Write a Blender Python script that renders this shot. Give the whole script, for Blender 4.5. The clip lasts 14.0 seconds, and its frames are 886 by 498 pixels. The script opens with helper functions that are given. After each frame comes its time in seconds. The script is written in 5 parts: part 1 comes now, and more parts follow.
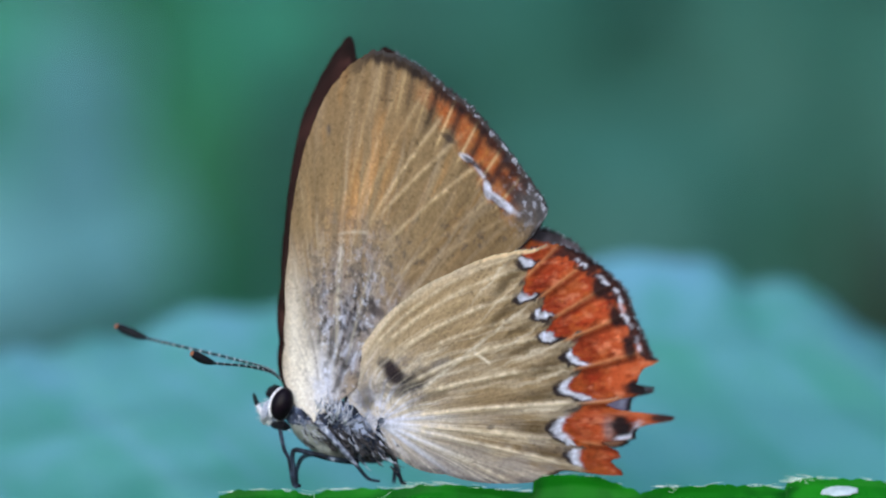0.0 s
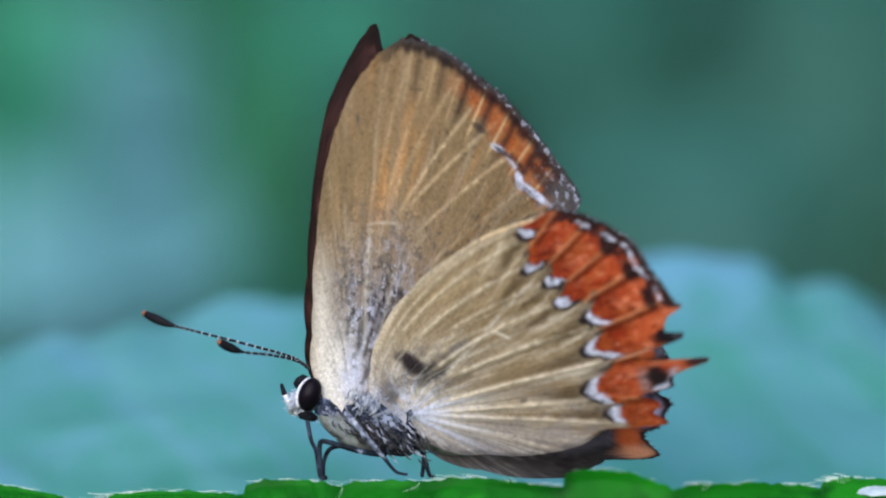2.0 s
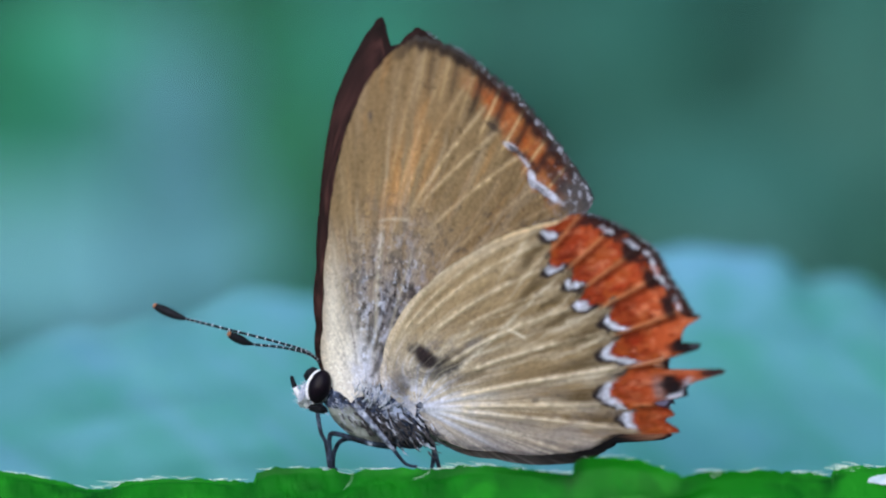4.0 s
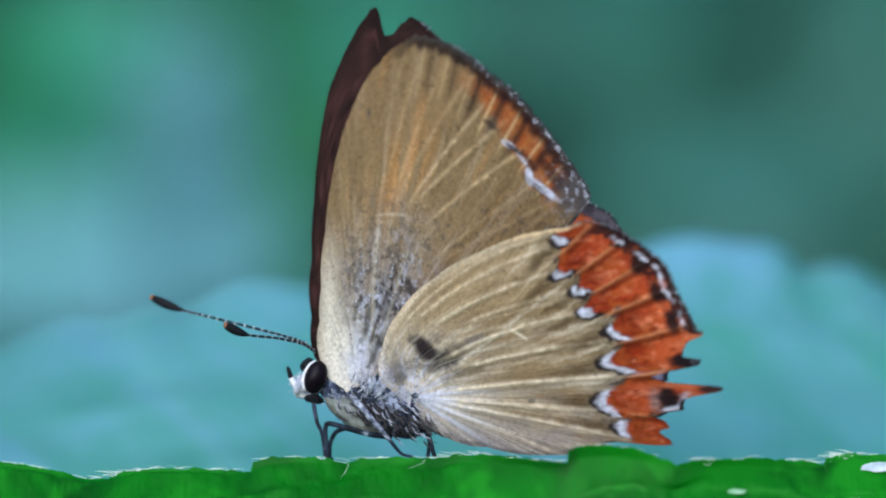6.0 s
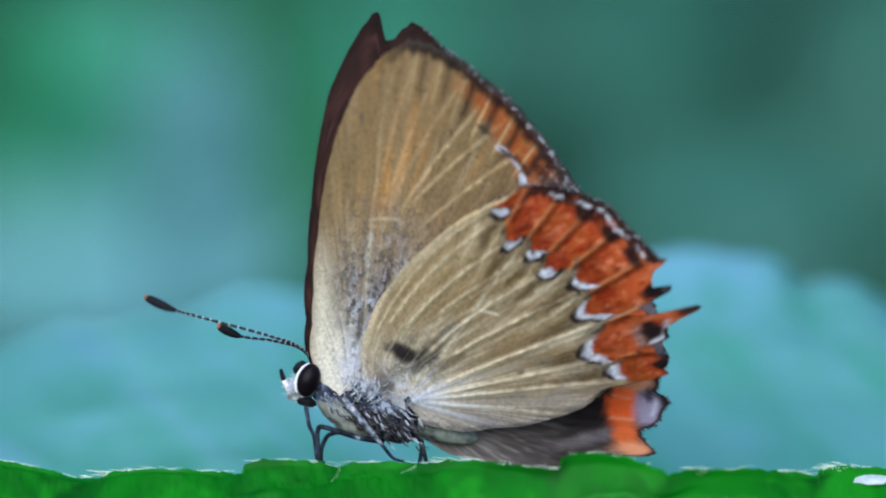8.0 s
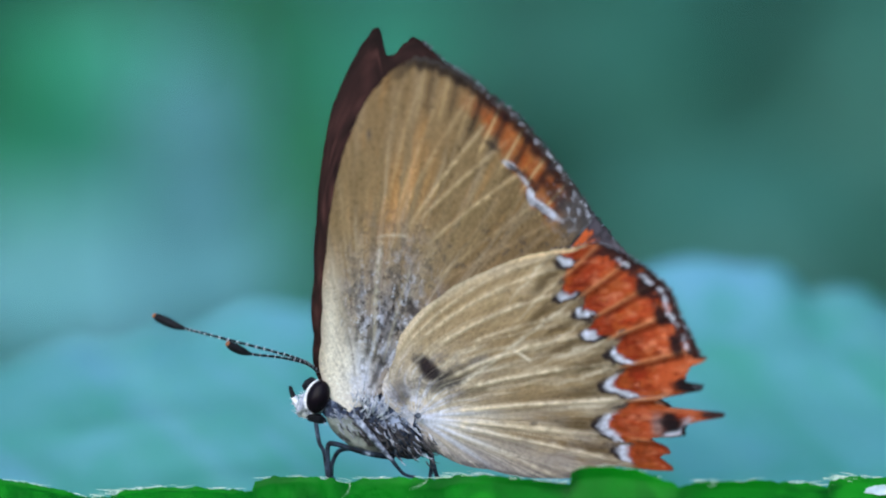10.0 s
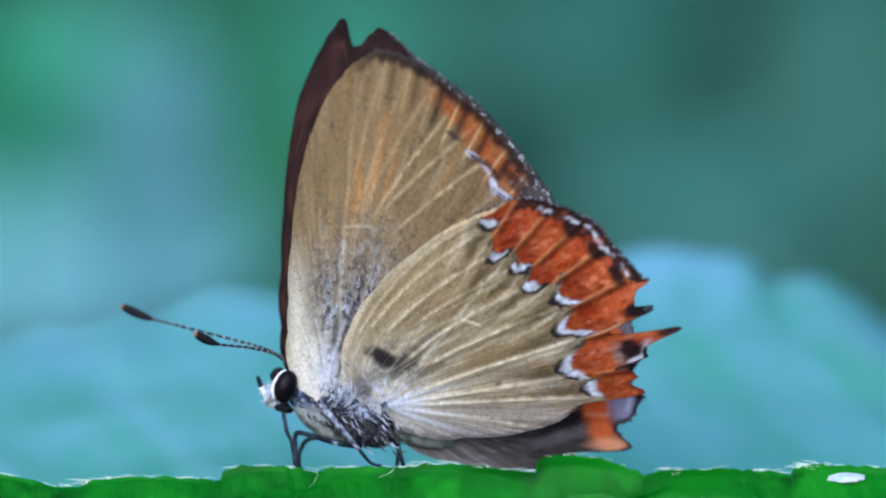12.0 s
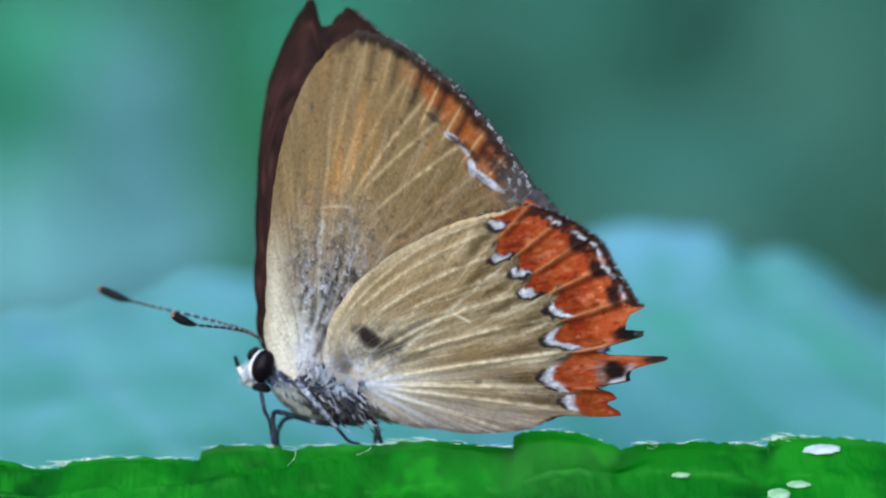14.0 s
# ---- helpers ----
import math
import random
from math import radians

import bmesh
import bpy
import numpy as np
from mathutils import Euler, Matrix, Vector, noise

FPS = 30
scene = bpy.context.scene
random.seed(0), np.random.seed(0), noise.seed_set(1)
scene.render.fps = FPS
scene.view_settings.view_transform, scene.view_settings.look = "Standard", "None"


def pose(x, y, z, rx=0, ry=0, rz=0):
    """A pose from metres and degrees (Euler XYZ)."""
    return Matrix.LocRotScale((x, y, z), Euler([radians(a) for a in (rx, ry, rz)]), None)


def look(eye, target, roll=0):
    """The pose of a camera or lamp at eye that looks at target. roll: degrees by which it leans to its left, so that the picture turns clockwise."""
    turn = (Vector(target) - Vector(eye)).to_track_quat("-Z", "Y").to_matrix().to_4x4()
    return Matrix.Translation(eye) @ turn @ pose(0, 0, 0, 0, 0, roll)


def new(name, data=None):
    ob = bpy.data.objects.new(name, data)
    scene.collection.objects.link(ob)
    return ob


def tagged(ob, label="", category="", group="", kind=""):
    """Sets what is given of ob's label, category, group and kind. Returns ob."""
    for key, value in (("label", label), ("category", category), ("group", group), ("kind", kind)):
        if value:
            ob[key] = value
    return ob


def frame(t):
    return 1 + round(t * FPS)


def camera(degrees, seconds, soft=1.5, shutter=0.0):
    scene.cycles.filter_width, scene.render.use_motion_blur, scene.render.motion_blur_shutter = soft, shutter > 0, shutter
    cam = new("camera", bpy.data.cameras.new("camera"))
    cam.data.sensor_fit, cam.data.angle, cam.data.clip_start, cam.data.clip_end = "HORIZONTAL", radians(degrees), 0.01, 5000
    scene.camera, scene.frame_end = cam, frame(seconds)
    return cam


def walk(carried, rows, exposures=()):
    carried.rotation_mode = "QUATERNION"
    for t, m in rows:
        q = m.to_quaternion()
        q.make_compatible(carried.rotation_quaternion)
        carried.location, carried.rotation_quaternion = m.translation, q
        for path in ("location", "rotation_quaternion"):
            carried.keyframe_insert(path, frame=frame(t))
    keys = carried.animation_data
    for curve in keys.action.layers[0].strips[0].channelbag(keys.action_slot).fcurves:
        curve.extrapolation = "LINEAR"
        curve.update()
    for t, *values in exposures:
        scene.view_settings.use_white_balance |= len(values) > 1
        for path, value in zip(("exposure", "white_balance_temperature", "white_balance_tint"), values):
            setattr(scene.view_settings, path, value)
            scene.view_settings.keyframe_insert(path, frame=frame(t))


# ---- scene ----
# ---- camera and its path ----
# Lengths of the small subject are written in "u": 37.3 u to a millimetre, x to the right, y downwards from the
# upper left corner of a sheet that stands upright 200 mm before the first camera stand.
U = 1 / 37300.0
FAR = 0.2

cam = camera(12.0, 14.0, soft=2.1)
cam.data.dof.use_dof = True
cam.data.dof.focus_distance = 0.1992
cam.data.dof.aperture_fstop = 20.0

# seconds, shift of the sheet to the right and down (u), camera aside and up (mm), roll, distance (mm)
STAND = [
    (0, -31.5, 68.4, -4.9, 3.22, -0.68, 200.9), (0.5, -128.8, 62.5, -4.62, 2.94, -0.9, 200.4), (1, -80.6, 38.7, -3.92, 2.66, -0.8, 200), (1.5, -31.8, 44.5, -3.36, 2.38, -0.58, 199.5),
    (2, 28.4, 49.8, -2.8, 1.96, 0.25, 198), (2.5, 64.3, 32.7, -2.24, 1.4, 0.1, 197.6), (3, 52, 32.6, -1.82, 0.98, 0.05, 198.2), (3.2, 52.8, 45.7, -1.68, 0.84, 0.25, 198),
    (5.3, 46.3, 14, -0.42, 0.14, 0.15, 199), (5.5, 57.3, 9.1, -0.28, 0.14, 0.22, 199.1), (6, 37.2, 11.9, 0, 0, 0.07, 199.4), (6.5, -1.5, -0.6, 0, 0, 0, 200),
    (7, -5, 4.3, 0.42, -0.42, 0.2, 200.1), (7.5, -16.1, 2.4, 0.84, -0.84, 0.46, 200.4), (8, 29.3, 20.3, 0.7, -0.56, 1.05, 198.8), (8.2, 52.7, 43.5, 0.56, -0.42, 1, 198),
    (10.3, 17.4, 39.2, 0, 0, 0.2, 199.2), (10.5, 1.1, 33, 0, 0, 0.11, 200), (11, 50.5, 24.3, 0, 0, 0.6, 199), (11.5, 5.7, 31.8, 0, 0, 0.43, 199.7),
    (12, -16.4, 30.5, 0, 0, 0.28, 200.4), (12.5, -23, 83.4, 0, 0, 0, 200), (13, -68, 40.6, 0, 0, -0.6, 201.8), (13.5, -73.7, 7.5, 0, 0, -0.6, 201.6),
    (14, -60.9, -8.7, 0, 0, -0.46, 201.4),
]


def stand(right, down, aside, up, roll, away):
    eye = (aside * 1e-3, -away * 1e-3, up * 1e-3)
    return look(eye, (-right * U, 0.0, down * U), roll)


walk(cam, [(t, stand(*s)) for t, *s in STAND], exposures=[(0.0, 0.18, 6250, 12), (1.0, 0.27, 6250, 13), (2.5, 0.22, 6250, 15), (3.0, 0.22, 6250, 15), (5.5, 0.31, 5980, 12), (6.5, 0.31, 6100, 10), (8.0, 0.34, 6080, 9), (10.5, 0.3, 5950, 10), (11.0, 0.36, 5720, 12), (12.5, 0.45, 5800, 15), (13.5, 0.42, 6140, 10), (14.0, 0.42, 6170, 9)])

# ---- world, sun ----
world = bpy.data.worlds.new("sky")
scene.world = world
world.use_nodes = True
wn = world.node_tree
sky = wn.nodes.new("ShaderNodeTexSky")
sky.sky_type, sky.sun_disc = "NISHITA", False
sky.sun_elevation, sky.sun_rotation = radians(30), radians(201)
sky.air_density, sky.dust_density = 1.0, 2.0
wn.links.new(sky.outputs[0], wn.nodes["Background"].inputs[0])
wn.nodes["Background"].inputs[1].default_value = 0.15

sun = new("sun", bpy.data.lights.new("sun", "SUN"))
sun.data.energy, sun.data.angle, sun.data.color = 1.75, radians(75), (0.9, 0.97, 1.04)
sun.matrix_world = look((-0.5, -1.3, 0.82), (0, 0, 0))

# ---- small tools ----


def lin(r, g, b):
    """Linear colour from 0..255 values."""
    return tuple((c / 255 / 12.92) if c < 10 else ((c / 255 + 0.055) / 1.055) ** 2.4 for c in (r, g, b))


def vnoise(x, y, seed=0):
    """Smooth value noise from -1 to 1 on arrays."""
    xi, yi = np.floor(x).astype(np.int64), np.floor(y).astype(np.int64)
    fx, fy = x - xi, y - yi
    fx, fy = fx * fx * (3 - 2 * fx), fy * fy * (3 - 2 * fy)

    def h(a, b):
        n = (a * 374761393 + b * 668265263 + seed * 974634777) & 0xFFFFFFFF
        n = ((n ^ (n >> 13)) * 1274126177) & 0xFFFFFFFF
        return ((n ^ (n >> 16)) & 0xFFFF) / 32767.5 - 1

    top = h(xi, yi) * (1 - fx) + h(xi + 1, yi) * fx
    low = h(xi, yi + 1) * (1 - fx) + h(xi + 1, yi + 1) * fx
    return top * (1 - fy) + low * fy


def sstep(a, b, x):
    t = np.clip((x - a) / (b - a), 0, 1)
    return t * t * (3 - 2 * t)


def mesh_of(name, verts, faces, smooth=True):
    me = bpy.data.meshes.new(name)
    me.from_pydata([tuple(v) for v in verts], [], [tuple(f) for f in faces])
    me.polygons.foreach_set("use_smooth", [smooth] * len(me.polygons))
    me.update()
    return me


def grid_mesh(name, pts, colours=None):
    """Mesh of a grid of points (rows, columns, 3), with an optional colour at each."""
    n, m = pts.shape[:2]
    me = bpy.data.meshes.new(name)
    i = np.arange(n * m).reshape(n, m)
    quads = np.stack([i[:-1, :-1], i[1:, :-1], i[1:, 1:], i[:-1, 1:]], -1).reshape(-1, 4)
    me.vertices.add(n * m)
    me.vertices.foreach_set("co", pts.reshape(-1).astype(np.float32))
    me.loops.add(quads.size)
    me.loops.foreach_set("vertex_index", quads.reshape(-1).astype(np.int32))
    me.polygons.add(len(quads))
    me.polygons.foreach_set("loop_start", np.arange(0, quads.size, 4, dtype=np.int32))
    me.polygons.foreach_set("use_smooth", np.ones(len(quads), dtype=bool))
    me.update(calc_edges=True)
    if colours is not None:
        a = me.color_attributes.new("scales", "FLOAT_COLOR", "POINT")
        c = np.ones((n * m, 4), dtype=np.float32)
        c[:, :3] = np.clip(colours.reshape(-1, 3), 0, 1)
        a.data.foreach_set("color", c.reshape(-1))
    return me


def part(name, me, material, parent=None, label="", at=None):
    ob = new(name, me)
    me.materials.clear()
    me.materials.append(material)
    ob.parent = parent
    if at is not None:
        ob.matrix_basis = at
    return tagged(ob, label)


def tube_data(points, radii, sides=10):
    """Verts and faces of a rounded tube along points."""
    pts = [Vector(p) for p in points]
    verts, faces = [], []
    up = Vector((0.13, 0.97, 0.21))
    for k, p in enumerate(pts):
        a, b = pts[max(k - 1, 0)], pts[min(k + 1, len(pts) - 1)]
        d = (b - a).normalized()
        s = d.cross(up).normalized()
        w = s.cross(d)
        for j in range(sides):
            an = 2 * math.pi * j / sides
            verts.append(p + (s * math.cos(an) + w * math.sin(an)) * radii[k])
    for k in range(len(pts) - 1):
        for j in range(sides):
            jj = (j + 1) % sides
            faces.append((k * sides + j, k * sides + jj, (k + 1) * sides + jj, (k + 1) * sides + j))
    n = len(verts)
    verts += [pts[0], pts[-1]]
    for j in range(sides):
        jj = (j + 1) % sides
        faces.append((n, jj, j))
        faces.append((n + 1, (len(pts) - 1) * sides + j, (len(pts) - 1) * sides + jj))
    return verts, faces


def join(datas):
    verts, faces = [], []
    for v, f in datas:
        o = len(verts)
        verts += v
        faces += [tuple(i + o for i in q) for q in f]
    return verts, faces


def smooth_line(points, n):
    """n points on a soft curve through a few."""
    p = np.array(points, dtype=float)
    t = np.linspace(0, len(p) - 1, n)
    out = []
    for s in t:
        k = min(int(s), len(p) - 2)
        f = s - k
        a, b, c, d = p[max(k - 1, 0)], p[k], p[k + 1], p[min(k + 2, len(p) - 1)]
        out.append(0.5 * (2 * b + (c - a) * f + (2 * a - 5 * b + 4 * c - d) * f * f + (3 * b - a - 3 * c + d) * f ** 3))
    return np.array(out)


def blob(centre, axes, seed=0, rough=0.06, rot=0.0, rings=24, segs=36):
    """Verts and faces of an uneven ellipsoid."""
    verts, faces = [], []
    ca, sa = math.cos(radians(rot)), math.sin(radians(rot))
    for i in range(rings + 1):
        th = math.pi * i / rings
        for j in range(segs):
            ph = 2 * math.pi * j / segs
            d = Vector((math.cos(th), math.sin(th) * math.cos(ph), math.sin(th) * math.sin(ph)))
            k = 1 + rough * noise.noise(d * 2.2 + Vector((seed, seed * 3.1, 0))) + rough * 0.5 * noise.noise(d * 6 + Vector((0, seed, 5)))
            x, y, z = d.x * axes[0] * k, d.y * axes[1] * k, d.z * axes[2] * k
            verts.append(Vector(centre) + Vector((x * ca - z * sa, y, x * sa + z * ca)))
    for i in range(rings):
        for j in range(segs):
            jj = (j + 1) % segs
            faces.append((i * segs + j, i * segs + jj, (i + 1) * segs + jj, (i + 1) * segs + j))
    return verts, faces


# ---- materials ----


def nodes_of(name):
    m = bpy.data.materials.new(name)
    m.use_nodes = True
    nt = m.node_tree
    return m, nt, nt.nodes["Principled BSDF"]


def add(nt, kind, **kw):
    n = nt.nodes.new(kind)
    for k, v in kw.items():
        n.inputs[k].default_value = v
    return n


def ramp(nt, fac, stops):
    r = nt.nodes.new("ShaderNodeValToRGB")
    while len(r.color_ramp.elements) < len(stops):
        r.color_ramp.elements.new(0.5)
    for e, (p, c) in zip(r.color_ramp.elements, stops):
        e.position, e.color = p, (*c, 1)
    nt.links.new(fac, r.inputs[0])
    return r.outputs[0]


def bump(nt, height, bsdf, strength, distance):
    b = add(nt, "ShaderNodeBump", Strength=strength, Distance=distance)
    nt.links.new(height, b.inputs["Height"])
    nt.links.new(b.outputs[0], bsdf.inputs["Normal"])
    return b


def coords(nt, scale=(1, 1, 1)):
    tc = nt.nodes.new("ShaderNodeTexCoord")
    mp = nt.nodes.new("ShaderNodeMapping")
    mp.inputs["Scale"].default_value = scale
    nt.links.new(tc.outputs["Object"], mp.inputs[0])
    return mp.outputs[0]


def mat_wing(name, thin=0.12):
    """Scaled wing membrane: the colours of its scales, fine scale relief, a little light through it."""
    m, nt, b = nodes_of(name)
    at = nt.nodes.new("ShaderNodeAttribute")
    at.attribute_name = "scales"
    co = coords(nt)
    n1 = add(nt, "ShaderNodeTexNoise", Scale=14000.0, Detail=2.0)
    n2 = add(nt, "ShaderNodeTexNoise", Scale=1500.0, Detail=4.0)
    for n in (n1, n2):
        nt.links.new(co, n.inputs["Vector"])
    v = add(nt, "ShaderNodeMath")
    v.operation = "MULTIPLY_ADD"
    v.inputs[1].default_value, v.inputs[2].default_value = 0.5, 0.75
    nt.links.new(n1.outputs[0], v.inputs[0])
    mix = nt.nodes.new("ShaderNodeMix")
    mix.data_type, mix.blend_type = "RGBA", "MULTIPLY"
    mix.inputs[0].default_value = 1.0
    nt.links.new(at.outputs["Color"], mix.inputs[6])
    nt.links.new(v.outputs[0], mix.inputs[7])
    nt.links.new(mix.outputs[2], b.inputs["Base Color"])
    b.inputs["Roughness"].default_value = 0.62
    b.inputs["Specular IOR Level"].default_value = 0.1
    bump(nt, n2.outputs[0], b, 0.3, 0.00005)
    tr = nt.nodes.new("ShaderNodeBsdfTranslucent")
    nt.links.new(mix.outputs[2], tr.inputs[0])
    ms = nt.nodes.new("ShaderNodeMixShader")
    ms.inputs[0].default_value = thin
    nt.links.new(b.outputs[0], ms.inputs[1])
    nt.links.new(tr.outputs[0], ms.inputs[2])
    nt.links.new(ms.outputs[0], nt.nodes["Material Output"].inputs[0])
    return m


def mat_plain(name, stops, scale, rough=0.6, spec=0.3, relief=0.3, depth=0.0001, detail=5.0, stretch=(1, 1, 1), coat=0.0):
    """A mottled surface: noise through a few colours, with relief."""
    m, nt, b = nodes_of(name)
    co = coords(nt, stretch)
    n = add(nt, "ShaderNodeTexNoise", Scale=scale, Detail=detail, Roughness=0.6)
    nt.links.new(co, n.inputs["Vector"])
    nt.links.new(ramp(nt, n.outputs[0], stops), b.inputs["Base Color"])
    b.inputs["Roughness"].default_value = rough
    b.inputs["Specular IOR Level"].default_value = spec
    b.inputs["Coat Weight"].default_value = coat
    bump(nt, n.outputs[0], b, relief, depth)
    return m


def mat_leaf(name, dark, mid, pale, scale, rough=0.45, spec=0.4, through_it=0.25, net=900.0, sheen=0.0, stops=(0.3, 0.52, 0.75)):
    """Leaf blade: mottled green, a net of fine veins in relief, light passing through."""
    m, nt, b = nodes_of(name)
    co = coords(nt)
    n = add(nt, "ShaderNodeTexNoise", Scale=scale, Detail=6.0, Roughness=0.55)
    v = nt.nodes.new("ShaderNodeTexVoronoi")
    v.feature = "DISTANCE_TO_EDGE"
    v.inputs["Scale"].default_value = net
    w = add(nt, "ShaderNodeTexNoise", Scale=net * 0.6, Detail=3.0)
    warp = nt.nodes.new("ShaderNodeVectorMath")
    warp.operation = "MULTIPLY_ADD"
    warp.inputs[1].default_value = (0.7 / net,) * 3
    nt.links.new(co, w.inputs["Vector"])
    nt.links.new(w.outputs["Color"], warp.inputs[0])
    nt.links.new(co, warp.inputs[2])
    nt.links.new(co, n.inputs["Vector"])
    nt.links.new(warp.outputs[0], v.inputs["Vector"])
    base = ramp(nt, n.outputs[0], list(zip(stops, (dark, mid, pale))))
    line = ramp(nt, v.outputs["Distance"], [(0.0, (0.85, 0.85, 0.85)), (0.1, (1, 1, 1))])
    mix = nt.nodes.new("ShaderNodeMix")
    mix.data_type = "RGBA"
    nt.links.new(line, mix.inputs[0])
    mix.inputs[6].default_value = (*[0.6 * p + 0.4 * d for p, d in zip(pale, mid)], 1)
    nt.links.new(base, mix.inputs[7])
    nt.links.new(mix.outputs[2], b.inputs["Base Color"])
    b.inputs["Roughness"].default_value = rough
    b.inputs["Specular IOR Level"].default_value = spec
    b.inputs["Sheen Weight"].default_value = sheen
    bump(nt, v.outputs["Distance"], b, 0.2, 0.15 / net)
    tr = nt.nodes.new("ShaderNodeBsdfTranslucent")
    nt.links.new(mix.outputs[2], tr.inputs[0])
    ms = nt.nodes.new("ShaderNodeMixShader")
    ms.inputs[0].default_value = through_it
    nt.links.new(b.outputs[0], ms.inputs[1])
    nt.links.new(tr.outputs[0], ms.inputs[2])
    nt.links.new(ms.outputs[0], nt.nodes["Material Output"].inputs[0])
    return m


def mat_tinted(name, gloss=0.42, spec=0.4, thin=0.15, grain=700.0, depth=0.0004):
    """Leaf blade from painted tints, with a satin gloss and a little light through it."""
    m, nt, b = nodes_of(name)
    at = nt.nodes.new("ShaderNodeAttribute")
    at.attribute_name = "scales"
    n = add(nt, "ShaderNodeTexNoise", Scale=grain, Detail=4.0)
    nt.links.new(coords(nt), n.inputs["Vector"])
    nt.links.new(at.outputs["Color"], b.inputs["Base Color"])
    b.inputs["Roughness"].default_value = gloss
    b.inputs["Specular IOR Level"].default_value = spec
    bump(nt, n.outputs[0], b, 0.4, depth)
    tr = nt.nodes.new("ShaderNodeBsdfTranslucent")
    nt.links.new(at.outputs["Color"], tr.inputs[0])
    ms = nt.nodes.new("ShaderNodeMixShader")
    ms.inputs[0].default_value = thin
    nt.links.new(b.outputs[0], ms.inputs[1])
    nt.links.new(tr.outputs[0], ms.inputs[2])
    nt.links.new(ms.outputs[0], nt.nodes["Material Output"].inputs[0])
    return m


M_WING = mat_wing("wing_scales")
M_SKY_SHEEN = mat_tinted("sky_sheen_leaf")
M_BLADE = mat_tinted("leaf_blade", 0.5, 0.14, 0.3, 2200.0, 0.00012)
M_HAIR = mat_plain("pale_hair", [(0.3, lin(92, 98, 112)), (0.6, lin(186, 193, 210))], 900, 0.6)
M_HAIR_DARK = mat_plain("dark_hair", [(0.3, lin(28, 27, 32)), (0.6, lin(70, 68, 72))], 900, 0.6)
M_BODY = mat_plain("body_scales", [(0.42, lin(10, 13, 24)), (0.53, lin(58, 70, 96)), (0.64, lin(178, 190, 216))], 1250, 0.7, relief=0.6, depth=0.0001)
M_BELLY = mat_plain("belly_scales", [(0.3, lin(58, 64, 64)), (0.65, lin(150, 158, 154))], 1400, 0.7)
M_ABDOMEN = mat_plain("abdomen_scales", [(0.35, lin(88, 102, 100)), (0.65, lin(150, 162, 158))], 1600, 0.8)
M_FACE = mat_plain("face_scales", [(0.3, lin(120, 128, 150)), (0.6, lin(205, 210, 224))], 2600, 0.8)
M_EYE = mat_plain("compound_eye", [(0.3, (0.003, 0.002, 0.004)), (0.7, (0.008, 0.005, 0.01))], 9000, 0.3, 0.1, 0.2, 0.00003)
M_WHITE = mat_plain("white_scales", [(0.3, lin(185, 190, 205)), (0.6, lin(240, 242, 248))], 3000, 0.7)
M_BLACK = mat_plain("black_scales", [(0.3, (0.004, 0.005, 0.008)), (0.7, (0.016, 0.017, 0.022))], 3000, 0.6, 0.1)
M_TIP = mat_plain("orange_tip", [(0.3, lin(130, 75, 50)), (0.7, lin(185, 125, 90))], 3000, 0.6)
M_LEG = mat_plain("leg_scales", [(0.4, lin(14, 18, 26)), (0.58, lin(52, 64, 82)), (0.72, lin(170, 184, 204))], 1300, 0.6, 0.15)
M_FEMUR = mat_plain("pale_leg_scales", [(0.38, lin(30, 36, 50)), (0.52, lin(120, 128, 148)), (0.64, lin(190, 198, 214))], 2600, 0.7)
M_VEIN = mat_plain("leaf_vein", [(0.3, lin(12, 108, 14)), (0.7, lin(34, 136, 30))], 300, 0.6, 0.1)
M_LEAF = mat_leaf("fresh_leaf", lin(2, 74, 8), lin(8, 112, 12), lin(30, 146, 26), 230, 0.5, 0.14, 0.3, 1500, 0.0, (0.32, 0.5, 0.68))
M_FUZZ = mat_plain("leaf_hair", [(0.3, lin(190, 225, 205)), (0.7, lin(245, 255, 250))], 600, 0.5)
# the palest blue stop puts sky sheen into the colour
M_BLUE = mat_leaf("bluish_leaf", lin(46, 145, 132), lin(78, 160, 173), lin(122, 177, 220), 85, 0.36, 0.6, 0.15, 200, 0.15, (0.38, 0.52, 0.72))
M_SPOT = mat_plain("bird_lime", [(0.3, lin(150, 172, 180)), (0.7, lin(208, 222, 232))], 1200, 0.7)
M_STAIN = mat_plain("pale_stain", [(0.3, lin(90, 160, 100)), (0.7, lin(170, 205, 180))], 1200, 0.7)
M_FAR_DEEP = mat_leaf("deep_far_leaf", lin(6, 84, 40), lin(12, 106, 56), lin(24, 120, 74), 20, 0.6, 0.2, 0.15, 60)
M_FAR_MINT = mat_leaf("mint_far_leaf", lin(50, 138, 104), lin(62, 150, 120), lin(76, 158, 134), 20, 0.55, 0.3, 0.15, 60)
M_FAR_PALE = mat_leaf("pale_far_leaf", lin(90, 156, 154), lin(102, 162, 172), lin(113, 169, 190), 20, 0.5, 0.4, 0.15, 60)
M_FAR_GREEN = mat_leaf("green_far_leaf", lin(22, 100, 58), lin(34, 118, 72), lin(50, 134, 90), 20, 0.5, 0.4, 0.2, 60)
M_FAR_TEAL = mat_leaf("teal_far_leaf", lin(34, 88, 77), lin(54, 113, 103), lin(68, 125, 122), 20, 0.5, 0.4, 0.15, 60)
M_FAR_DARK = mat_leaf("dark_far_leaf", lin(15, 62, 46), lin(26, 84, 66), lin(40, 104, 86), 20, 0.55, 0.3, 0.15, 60)
